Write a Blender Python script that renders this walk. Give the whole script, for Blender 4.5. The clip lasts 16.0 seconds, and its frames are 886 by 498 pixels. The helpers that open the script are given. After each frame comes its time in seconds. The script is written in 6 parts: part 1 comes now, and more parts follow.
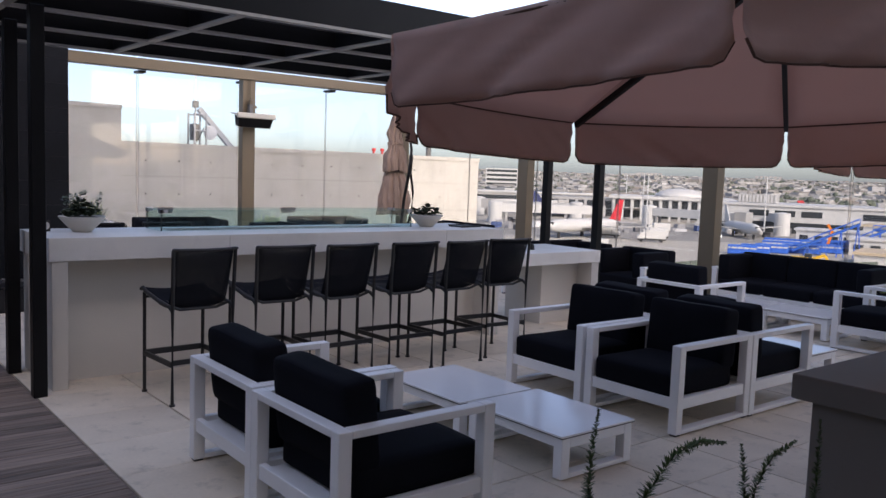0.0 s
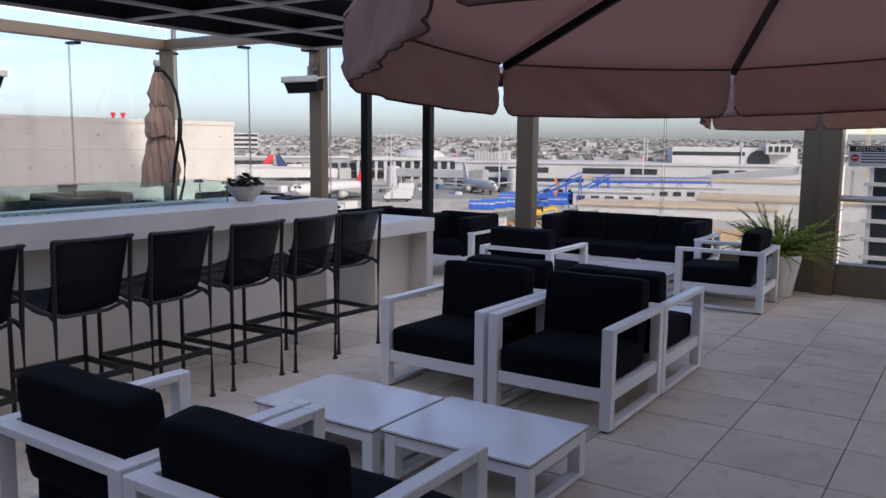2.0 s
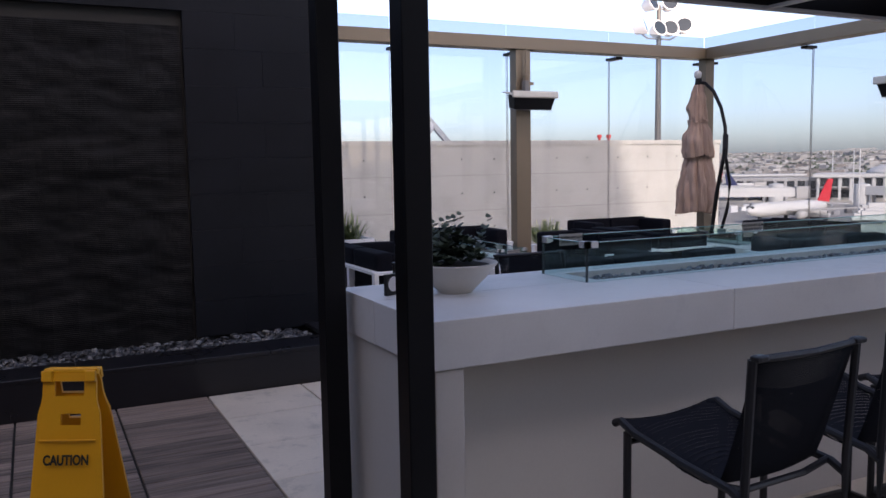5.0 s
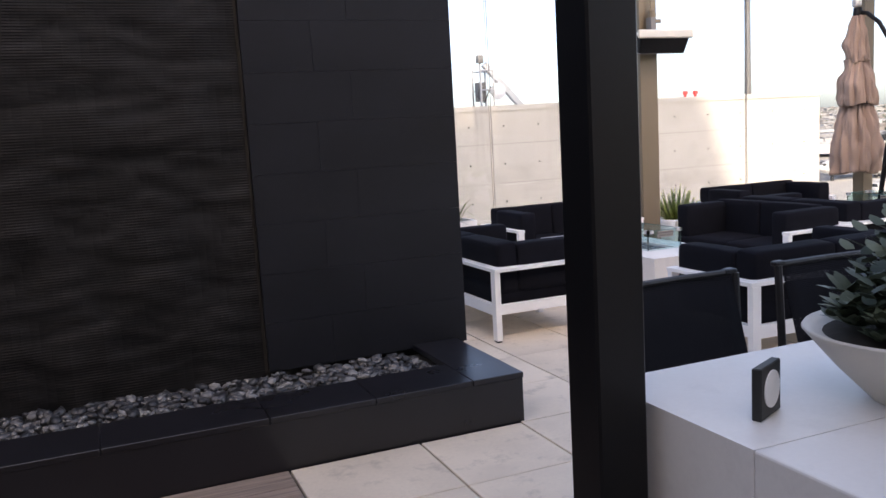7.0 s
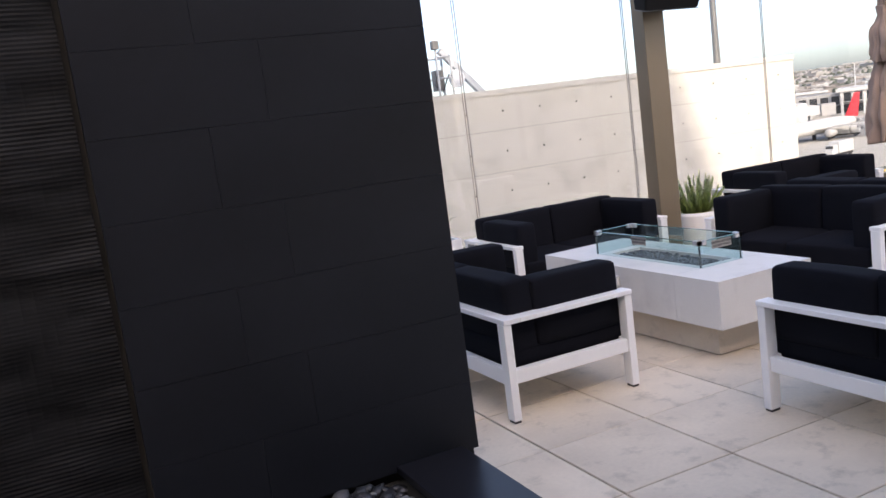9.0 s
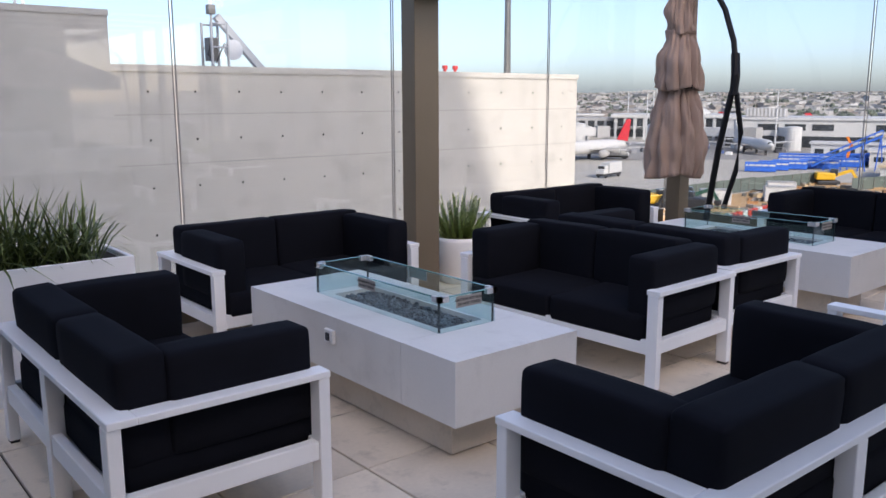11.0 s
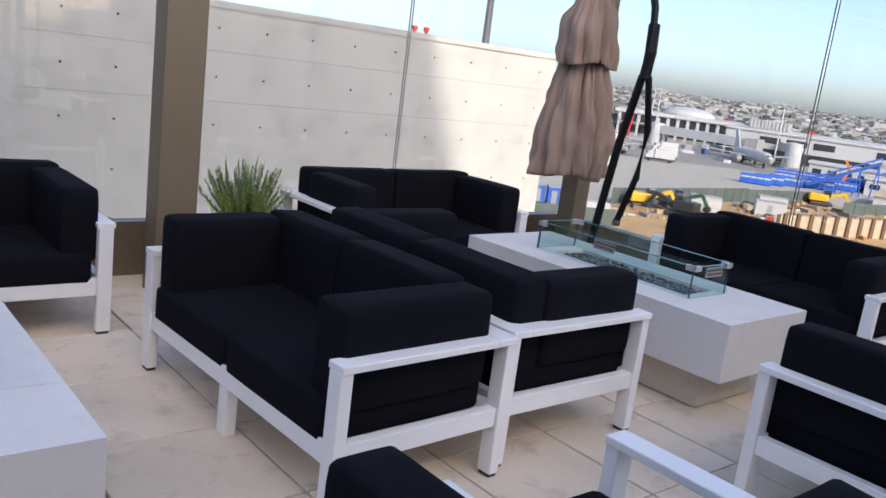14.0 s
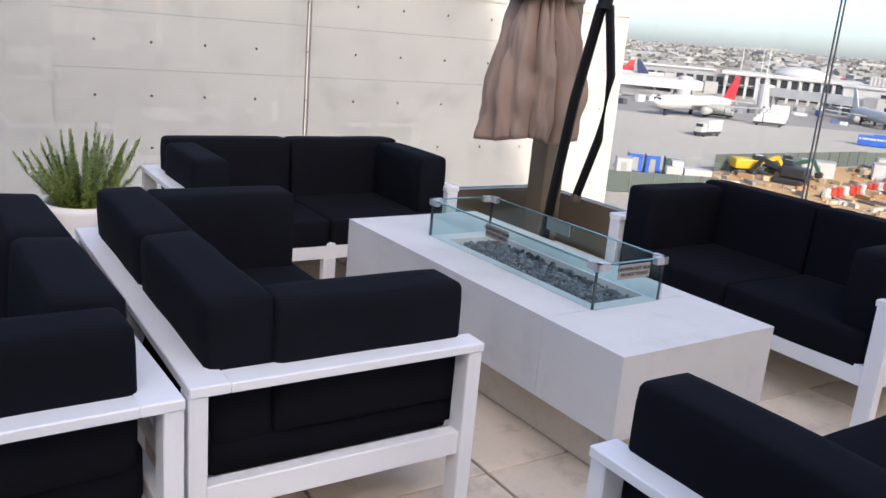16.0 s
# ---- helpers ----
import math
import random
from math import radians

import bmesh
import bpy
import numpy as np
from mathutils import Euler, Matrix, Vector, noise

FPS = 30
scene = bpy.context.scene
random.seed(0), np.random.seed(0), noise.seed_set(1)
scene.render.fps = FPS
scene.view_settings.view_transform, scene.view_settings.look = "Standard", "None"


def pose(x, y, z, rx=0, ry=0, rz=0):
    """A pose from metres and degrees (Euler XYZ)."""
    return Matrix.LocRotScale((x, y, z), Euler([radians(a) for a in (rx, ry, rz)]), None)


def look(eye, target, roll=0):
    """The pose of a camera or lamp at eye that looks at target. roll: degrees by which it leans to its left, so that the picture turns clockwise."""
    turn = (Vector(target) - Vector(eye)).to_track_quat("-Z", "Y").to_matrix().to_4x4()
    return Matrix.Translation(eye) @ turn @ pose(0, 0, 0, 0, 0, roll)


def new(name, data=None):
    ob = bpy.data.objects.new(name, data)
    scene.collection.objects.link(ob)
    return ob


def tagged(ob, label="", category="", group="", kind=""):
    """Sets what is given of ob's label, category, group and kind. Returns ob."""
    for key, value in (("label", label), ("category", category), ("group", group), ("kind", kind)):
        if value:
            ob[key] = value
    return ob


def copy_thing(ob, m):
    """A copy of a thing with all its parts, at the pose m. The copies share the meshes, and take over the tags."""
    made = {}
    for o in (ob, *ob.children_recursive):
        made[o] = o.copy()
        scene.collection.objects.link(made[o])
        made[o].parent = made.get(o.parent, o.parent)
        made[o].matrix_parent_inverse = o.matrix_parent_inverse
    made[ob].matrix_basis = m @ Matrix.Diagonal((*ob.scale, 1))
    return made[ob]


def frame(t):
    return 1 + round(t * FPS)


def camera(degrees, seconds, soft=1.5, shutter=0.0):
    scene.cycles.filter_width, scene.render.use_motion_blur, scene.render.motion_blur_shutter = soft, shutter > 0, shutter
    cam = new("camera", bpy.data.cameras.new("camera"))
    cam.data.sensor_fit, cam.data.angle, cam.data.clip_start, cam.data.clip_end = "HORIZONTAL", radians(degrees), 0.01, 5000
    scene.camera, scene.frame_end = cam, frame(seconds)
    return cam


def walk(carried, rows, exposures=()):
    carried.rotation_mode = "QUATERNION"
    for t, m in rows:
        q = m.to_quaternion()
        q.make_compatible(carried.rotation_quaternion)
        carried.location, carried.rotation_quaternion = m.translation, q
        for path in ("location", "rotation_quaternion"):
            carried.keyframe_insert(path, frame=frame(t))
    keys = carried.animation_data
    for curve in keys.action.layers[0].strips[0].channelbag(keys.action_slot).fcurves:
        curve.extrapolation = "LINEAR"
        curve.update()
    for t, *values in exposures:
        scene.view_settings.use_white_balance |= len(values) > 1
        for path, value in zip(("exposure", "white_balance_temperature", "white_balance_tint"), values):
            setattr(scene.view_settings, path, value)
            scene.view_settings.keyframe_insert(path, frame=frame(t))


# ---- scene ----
cam = camera(56.5, 16.0)
PATH = [
    (0, (0.526, 0.147, 1.667), (1.778, 1.696, 1.483), 2.0),
    (0.5, (0.535, 0.488, 1.691), (1.882, 1.953, 1.486), 1.0),
    (1, (0.605, 0.86, 1.642), (2.005, 2.266, 1.394), 0.3),
    (1.5, (0.709, 1.222, 1.638), (2.193, 2.54, 1.389), 1.1),
    (2, (0.787, 1.575, 1.625), (2.442, 2.668, 1.367), 0.6),
    (2.5, (0.906, 1.945, 1.613), (2.575, 3.015, 1.345), 1.3),
    (3, (0.904, 2.347, 1.609), (2.455, 3.59, 1.382), 2.8),
    (3.5, (0.866, 2.742, 1.625), (2.199, 4.215, 1.394), 0.5),
    (4, (0.902, 3.109, 1.63), (2.035, 4.748, 1.45), -0.5),
    (4.5, (0.88, 3.533, 1.629), (1.853, 5.27, 1.44), 0.2),
    (5, (0.85, 3.982, 1.631), (1.736, 5.763, 1.424), -1.0),
    (5.2, (0.859, 4.185, 1.629), (1.686, 5.995, 1.431), -1.2),
    (7.3, (1.263, 6.315, 1.579), (2.019, 8.144, 1.296), -3.4),
    (7.5, (1.322, 6.509, 1.583), (2.095, 8.331, 1.295), -3.1),
    (8, (1.445, 7.013, 1.577), (2.155, 8.854, 1.248), -2.6),
    (8.5, (1.595, 7.472, 1.61), (2.34, 9.292, 1.249), -7.3),
    (9, (1.859, 7.827, 1.605), (2.686, 9.624, 1.307), -7.6),
    (9.5, (2.094, 8.166, 1.596), (3.174, 9.822, 1.299), -2.2),
    (10, (2.385, 8.437, 1.593), (3.566, 10.016, 1.257), -2.7),
    (10.2, (2.53, 8.556, 1.579), (3.711, 10.131, 1.227), -2.6),
    (12.3, (3.891, 9.203, 1.579), (5.282, 10.602, 1.25), 4.6),
    (12.5, (4.021, 9.245, 1.545), (5.402, 10.651, 1.202), 4.5),
    (13, (4.416, 9.328, 1.535), (5.717, 10.792, 1.129), 6.5),
    (13.5, (4.862, 9.424, 1.519), (6.117, 10.931, 1.128), 7.5),
    (14, (5.308, 9.462, 1.497), (6.577, 10.948, 1.071), 7.4),
    (14.5, (5.731, 9.492, 1.487), (6.958, 11.006, 1.041), 8.0),
    (15, (6.198, 9.553, 1.485), (7.406, 11.077, 1.017), 5.9),
    (15.5, (6.602, 9.621, 1.455), (7.744, 11.181, 0.944), 5.6),
    (16, (6.966, 9.739, 1.427), (8.033, 11.35, 0.911), 5.0),
]
walk(cam, [(t, look(eye, target, roll)) for t, eye, target, roll in PATH],
     [(0, 1.75, 7900, 18), (2, 1.7, 7600, 18), (3.5, 1.4, 7350, 18), (5, 1.55, 7350, 21), (7.5, 2.5, 8600, 17), (9, 2.3, 8200, 16), (10, 1.8, 7400, 15), (12.5, 1.8, 7300, 15), (14, 1.9, 7350, 13), (16, 2.2, 7700, 13)])

# ---- world, sun, exposure ----
SUN_AZ, SUN_EL = 194.5, 33.0
world = bpy.data.worlds.new("sky")
scene.world = world
world.use_nodes = True
wn = world.node_tree.nodes
sky = wn.new("ShaderNodeTexSky")
sky.sky_type = "NISHITA"
sky.sun_disc = False
sky.sun_elevation = radians(SUN_EL)
sky.sun_rotation = radians(SUN_AZ)
sky.air_density, sky.dust_density, sky.ozone_density = 0.66, 1.8, 1.3
world.node_tree.links.new(sky.outputs[0], wn["Background"].inputs[0])
wn["Background"].inputs[1].default_value = 0.15
sun_lamp = bpy.data.lights.new("sun", "SUN")
sun_lamp.energy, sun_lamp.angle, sun_lamp.color = 1.8, radians(0.5), (1.0, 0.94, 0.85)
sun = new("sun", sun_lamp)
az, el = radians(SUN_AZ), radians(SUN_EL)
SUN_DIR = Vector((math.sin(az) * math.cos(el), math.cos(az) * math.cos(el), math.sin(el)))
sun.matrix_world = look(SUN_DIR * 80, (0, 0, 0))


# ---- materials ----
def nodes_of(name):
    m = bpy.data.materials.new(name)
    m.use_nodes = True
    nt = m.node_tree
    return m, nt.nodes, nt.links, nt.nodes["Principled BSDF"]


def surface(name, color, rough=0.6, metal=0.0, var=0.12, scale=3.0, fine=60.0, bump=0.15, stain=None, stain_amount=0.0, spots=0.0, spot_scale=9.0,
            stretch=(1, 1, 1), rand=0.0, spec=0.5, depth=0.004):
    """A painted, cast or woven surface with broad and fine variation and a fine relief."""
    m, n, l, b = nodes_of(name)
    co = n.new("ShaderNodeTexCoord")
    mp = n.new("ShaderNodeMapping")
    mp.inputs["Scale"].default_value = stretch
    where = co.outputs["Object"]
    if rand:
        info = n.new("ShaderNodeObjectInfo")
        shift = n.new("ShaderNodeVectorMath")
        shift.operation = "MULTIPLY_ADD"
        shift.inputs[1].default_value = (31, 47, 0)
        l.new(info.outputs["Random"], shift.inputs[0])
        l.new(where, shift.inputs[2])
        where = shift.outputs[0]
    l.new(where, mp.inputs[0])
    broad = n.new("ShaderNodeTexNoise")
    broad.inputs["Scale"].default_value, broad.inputs["Detail"].default_value = scale, 6
    l.new(mp.outputs[0], broad.inputs["Vector"])
    grain = n.new("ShaderNodeTexNoise")
    grain.inputs["Scale"].default_value, grain.inputs["Detail"].default_value = fine, 3
    l.new(mp.outputs[0], grain.inputs["Vector"])
    mixv = n.new("ShaderNodeMath")
    mixv.operation = "MULTIPLY_ADD"
    mixv.inputs[1].default_value = 0.35
    l.new(grain.outputs[0], mixv.inputs[0])
    l.new(broad.outputs[0], mixv.inputs[2])
    last = mixv.outputs[0]
    if rand:
        add = n.new("ShaderNodeMath")
        add.operation = "MULTIPLY_ADD"
        add.inputs[1].default_value = rand
        l.new(info.outputs["Random"], add.inputs[0])
        l.new(last, add.inputs[2])
        last = add.outputs[0]
    ramp = n.new("ShaderNodeValToRGB")
    c = Vector(color)
    ramp.color_ramp.elements[0].position, ramp.color_ramp.elements[1].position = 0.3, 1.0 + rand * 0.6
    ramp.color_ramp.elements[0].color = (*(c * (1 - var)), 1)
    ramp.color_ramp.elements[1].color = (*[min(1, v) for v in c * (1 + var)], 1)
    l.new(last, ramp.inputs[0])
    out = ramp.outputs[0]
    if stain:
        st = n.new("ShaderNodeTexNoise")
        st.inputs["Scale"].default_value, st.inputs["Detail"].default_value = 1.3, 8
        l.new(where, st.inputs["Vector"])
        sr = n.new("ShaderNodeValToRGB")
        sr.color_ramp.elements[0].position, sr.color_ramp.elements[1].position = 0.52, 0.75
        l.new(st.outputs[0], sr.inputs[0])
        sm = n.new("ShaderNodeMath")
        sm.operation, sm.inputs[1].default_value = "MULTIPLY", stain_amount
        l.new(sr.outputs[0], sm.inputs[0])
        mx = n.new("ShaderNodeMixRGB")
        mx.inputs[2].default_value = (*stain, 1)
        l.new(sm.outputs[0], mx.inputs[0])
        l.new(out, mx.inputs[1])
        out = mx.outputs[0]
    if spots:
        sp = n.new("ShaderNodeTexNoise")
        sp.inputs["Scale"].default_value, sp.inputs["Detail"].default_value, sp.inputs["Roughness"].default_value = spot_scale, 10, 0.68
        l.new(where, sp.inputs["Vector"])
        pr = n.new("ShaderNodeValToRGB")
        pr.color_ramp.elements[0].position, pr.color_ramp.elements[1].position = 0.54, 0.72
        l.new(sp.outputs[0], pr.inputs[0])
        pm = n.new("ShaderNodeMath")
        pm.operation, pm.inputs[1].default_value = "MULTIPLY", spots
        l.new(pr.outputs[0], pm.inputs[0])
        px = n.new("ShaderNodeMixRGB")
        px.inputs[2].default_value = (*(c * 0.45), 1)
        l.new(pm.outputs[0], px.inputs[0])
        l.new(out, px.inputs[1])
        out = px.outputs[0]
    l.new(out, b.inputs["Base Color"])
    rr = n.new("ShaderNodeMapRange")
    rr.inputs["To Min"].default_value, rr.inputs["To Max"].default_value = max(0.03, rough - 0.1), min(1, rough + 0.1)
    l.new(broad.outputs[0], rr.inputs[0])
    l.new(rr.outputs[0], b.inputs["Roughness"])
    b.inputs["Metallic"].default_value = metal
    b.inputs["Specular IOR Level"].default_value = spec
    if bump:
        bp = n.new("ShaderNodeBump")
        bp.inputs["Strength"].default_value, bp.inputs["Distance"].default_value = bump, depth
        l.new(mixv.outputs[0], bp.inputs["Height"])
        l.new(bp.outputs[0], b.inputs["Normal"])
    return m


def lets_light(m, share, color):
    """Thin cloth: part of the light comes through."""
    n, l = m.node_tree.nodes, m.node_tree.links
    b = n["Principled BSDF"]
    tl = n.new("ShaderNodeBsdfTranslucent")
    tl.inputs[0].default_value = (*color, 1)
    mx = n.new("ShaderNodeMixShader")
    mx.inputs[0].default_value = share
    l.new(b.outputs[0], mx.inputs[1])
    l.new(tl.outputs[0], mx.inputs[2])
    l.new(mx.outputs[0], n["Material Output"].inputs[0])
    return m


def clear_glass(name, tint=(0.96, 0.985, 0.98), gloss=0.02, ior=1.45):
    m, n, l, b = nodes_of(name)
    n.remove(b)
    tr = n.new("ShaderNodeBsdfTransparent")
    tr.inputs[0].default_value = (*tint, 1)
    gl = n.new("ShaderNodeBsdfGlossy")
    gl.inputs["Roughness"].default_value = gloss
    lw = n.new("ShaderNodeLayerWeight")
    lw.inputs[0].default_value = 0.5
    pw = n.new("ShaderNodeMath")
    pw.operation, pw.inputs[1].default_value = "POWER", 4.0
    l.new(lw.outputs["Facing"], pw.inputs[0])
    fr = n.new("ShaderNodeMath")
    fr.operation, fr.inputs[1].default_value, fr.inputs[2].default_value = "MULTIPLY_ADD", 0.6, ((ior - 1) / (ior + 1)) ** 2
    l.new(pw.outputs[0], fr.inputs[0])
    mx = n.new("ShaderNodeMixShader")
    l.new(fr.outputs[0], mx.inputs[0])
    l.new(tr.outputs[0], mx.inputs[1])
    l.new(gl.outputs[0], mx.inputs[2])
    l.new(mx.outputs[0], n["Material Output"].inputs[0])
    return m


def weave(name, color, hole=0.5, scale=330.0):
    """An open mesh cloth: threads with holes between."""
    m, n, l, b = nodes_of(name)
    co = n.new("ShaderNodeTexCoord")
    waves = []
    for axis in ("X", "Z"):
        w = n.new("ShaderNodeTexWave")
        w.bands_direction = axis
        w.inputs["Scale"].default_value, w.inputs["Distortion"].default_value = scale / 6.28, 0.0
        l.new(co.outputs["Object"], w.inputs[0])
        waves.append(w)
    mx = n.new("ShaderNodeMath")
    mx.operation = "MULTIPLY"
    l.new(waves[0].outputs[1], mx.inputs[0])
    l.new(waves[1].outputs[1], mx.inputs[1])
    gt = n.new("ShaderNodeMath")
    gt.operation, gt.inputs[1].default_value = "GREATER_THAN", hole
    l.new(mx.outputs[0], gt.inputs[0])
    tr = n.new("ShaderNodeBsdfTransparent")
    ms = n.new("ShaderNodeMixShader")
    l.new(gt.outputs[0], ms.inputs[0])
    l.new(b.outputs[0], ms.inputs[1])
    l.new(tr.outputs[0], ms.inputs[2])
    b.inputs["Base Color"].default_value = (*color, 1)
    b.inputs["Roughness"].default_value = 0.85
    b.inputs["Specular IOR Level"].default_value = 0.12
    l.new(ms.outputs[0], n["Material Output"].inputs[0])
    return m


def ribbed(name, color):
    """Dark stone with fine sawn ridges, uneven where water has run."""
    m, n, l, b = nodes_of(name)
    co = n.new("ShaderNodeTexCoord")
    ns = n.new("ShaderNodeTexNoise")
    ns.inputs["Scale"].default_value, ns.inputs["Detail"].default_value = 2.6, 9
    ns.inputs["Distortion"].default_value = 0.8
    st = n.new("ShaderNodeMapping")
    st.inputs["Scale"].default_value = (1, 1, 2.8)
    l.new(co.outputs["Object"], st.inputs[0])
    l.new(st.outputs[0], ns.inputs["Vector"])
    rp = n.new("ShaderNodeValToRGB")
    rp.color_ramp.elements[0].position, rp.color_ramp.elements[1].position = 0.42, 0.62
    rp.color_ramp.elements[0].color = (*(Vector(color) * 0.45), 1)
    rp.color_ramp.elements[1].color = (*(Vector(color) * 1.25), 1)
    l.new(ns.outputs[0], rp.inputs[0])
    l.new(rp.outputs[0], b.inputs["Base Color"])
    b.inputs["Roughness"].default_value = 0.6
    bp = n.new("ShaderNodeBump")
    bp.inputs["Strength"].default_value, bp.inputs["Distance"].default_value = 0.6, 0.015
    l.new(ns.outputs[0], bp.inputs["Height"])
    l.new(bp.outputs[0], b.inputs["Normal"])
    b.inputs["Specular IOR Level"].default_value = 0.2
    return m


def wood(name, color):
    m, n, l, b = nodes_of(name)
    co = n.new("ShaderNodeTexCoord")
    info = n.new("ShaderNodeObjectInfo")
    sh = n.new("ShaderNodeVectorMath")
    sh.operation = "MULTIPLY_ADD"
    sh.inputs[1].default_value = (37, 53, 0)
    l.new(info.outputs["Random"], sh.inputs[0])
    l.new(co.outputs["Object"], sh.inputs[2])
    mp = n.new("ShaderNodeMapping")
    mp.inputs["Scale"].default_value = (1.2, 26, 20)
    l.new(sh.outputs[0], mp.inputs[0])
    ns = n.new("ShaderNodeTexNoise")
    ns.inputs["Scale"].default_value, ns.inputs["Detail"].default_value = 2.0, 7
    l.new(mp.outputs[0], ns.inputs["Vector"])
    ad = n.new("ShaderNodeMath")
    ad.operation, ad.inputs[1].default_value = "MULTIPLY_ADD", 0.3
    l.new(info.outputs["Random"], ad.inputs[0])
    l.new(ns.outputs[0], ad.inputs[2])
    rp = n.new("ShaderNodeValToRGB")
    c = Vector(color)
    rp.color_ramp.elements[0].position, rp.color_ramp.elements[1].position = 0.38, 0.9
    rp.color_ramp.elements[0].color = (*(c * 0.38), 1)
    rp.color_ramp.elements[1].color = (*(c * 1.7), 1)
    l.new(ad.outputs[0], rp.inputs[0])
    l.new(rp.outputs[0], b.inputs["Base Color"])
    b.inputs["Roughness"].default_value = 0.7
    bp = n.new("ShaderNodeBump")
    bp.inputs["Strength"].default_value, bp.inputs["Distance"].default_value = 0.4, 0.003
    l.new(ns.outputs[0], bp.inputs["Height"])
    l.new(bp.outputs[0], b.inputs["Normal"])
    return m


def leafy(name, a, c, rough=0.55):
    """Foliage that differs leaf by leaf."""
    m, n, l, b = nodes_of(name)
    g = n.new("ShaderNodeNewGeometry")
    rp = n.new("ShaderNodeValToRGB")
    rp.color_ramp.elements[0].color = (*a, 1)
    rp.color_ramp.elements[1].color = (*c, 1)
    l.new(g.outputs["Random Per Island"], rp.inputs[0])
    l.new(rp.outputs[0], b.inputs["Base Color"])
    b.inputs["Roughness"].default_value = rough
    return m


def islands(name, colors, rough=0.8):
    """Many small pieces in one mesh, each of one of several colours."""
    m, n, l, b = nodes_of(name)
    g = n.new("ShaderNodeNewGeometry")
    rp = n.new("ShaderNodeValToRGB")
    rp.color_ramp.interpolation = "CONSTANT"
    while len(rp.color_ramp.elements) < len(colors):
        rp.color_ramp.elements.new(0.5)
    for i, c in enumerate(colors):
        rp.color_ramp.elements[i].position = i / len(colors)
        rp.color_ramp.elements[i].color = (*c, 1)
    l.new(g.outputs["Random Per Island"], rp.inputs[0])
    l.new(rp.outputs[0], b.inputs["Base Color"])
    b.inputs["Roughness"].default_value = rough
    return m


M_TILE = surface("floor paver", (0.67, 0.575, 0.46), 0.72, var=0.16, scale=2.6, fine=45, bump=0.12, stain=(0.34, 0.285, 0.23), stain_amount=0.5, rand=0.3, spots=0.55, spot_scale=6.0)
M_JOINT = surface("joint shadow", (0.035, 0.033, 0.03), 0.9)
M_DECK = wood("weathered deck", (0.2, 0.15, 0.122))
M_BAR = surface("cast stone counter", (0.7, 0.685, 0.66), 0.5, var=0.08, scale=2.2, fine=90, bump=0.06, stain=(0.5, 0.48, 0.45), stain_amount=0.45, spots=0.22, spot_scale=5.0)
M_BARBASE = surface("counter base plaster", (0.62, 0.585, 0.535), 0.8, var=0.07, scale=1.2, fine=70, bump=0.1)
M_PLINTH = surface("stained plinth plaster", (0.6, 0.53, 0.44), 0.85, var=0.1, scale=1.4, fine=60, bump=0.12, stain=(0.42, 0.3, 0.18), stain_amount=0.7, spots=0.35, spot_scale=7.0)
M_WHITE = surface("white powder coat", (0.85, 0.85, 0.85), 0.4, var=0.025, scale=4, fine=120, bump=0.03)
M_TOP = surface("white laminate", (0.9, 0.9, 0.9), 0.14, var=0.02, scale=3, fine=80, bump=0.01, spec=1.0)
M_EDGE = surface("black core edge", (0.03, 0.03, 0.032), 0.5)
M_CUSH = surface("navy outdoor canvas", (0.0058, 0.0063, 0.0095), 0.95, var=0.3, scale=5, fine=420, bump=0.35, spec=0.1, depth=0.002)
M_PIPING = surface("dark seam", (0.006, 0.006, 0.009), 0.95, spec=0.1)
M_BLACK = surface("black painted steel", (0.007, 0.007, 0.008), 0.4, var=0.2, scale=4, fine=100, bump=0.05, spec=0.2)
# grey steel edge, paled: light reflected from the floor is in its colour
M_FLANGE = surface("steel edge painted floor-lit", (0.42, 0.4, 0.37), 0.5, metal=0.3, var=0.1)
M_BRONZE = surface("bronze anodised frame", (0.2, 0.155, 0.105), 0.42, metal=0.35, var=0.08, scale=2, fine=60, bump=0.04)
M_STOOL = surface("black stool frame", (0.014, 0.014, 0.016), 0.42, var=0.2, scale=6, fine=90)
M_SLING = weave("black mesh sling", (0.013, 0.014, 0.019))
M_UMB = surface("taupe umbrella canvas", (0.58, 0.43, 0.38), 0.9, var=0.12, scale=1.6, fine=260, bump=0.2, spec=0.1)
lets_light(M_UMB, 0.5, (0.74, 0.5, 0.43))
M_UMBP = surface("taupe piping", (0.13, 0.075, 0.06), 0.9, spec=0.1)
M_UMBTAN = surface("tan umbrella canvas", (0.37, 0.265, 0.215), 0.9, var=0.15, scale=3, fine=260, bump=0.2, spec=0.1)
# grey-blue tint added to dim and cool the bright outside seen through the panes
M_GLASS = clear_glass("window glass dimming the view", (0.665, 0.7, 0.74))
M_GUARD = clear_glass("tempered guard glass", (0.87, 0.95, 0.945), 0.02, 1.5)
M_GEDGE = surface("glass cut edge", (0.06, 0.2, 0.19), 0.2)
M_STEEL = surface("brushed steel", (0.55, 0.55, 0.55), 0.4, metal=0.45, var=0.1)
M_SILVER = surface("silver heater hood", (0.66, 0.62, 0.54), 0.4, metal=0.3, var=0.1)
M_SLATE = surface("black slate cladding", (0.0082, 0.0092, 0.0128), 0.5, var=0.35, scale=2.2, fine=30, bump=0.2, spec=0.25)
M_RIB = ribbed("ridged water stone", (0.009, 0.0088, 0.0095))
M_CURB = surface("honed black granite", (0.01, 0.01, 0.0135), 0.3, var=0.3, scale=3, fine=80, bump=0.05)
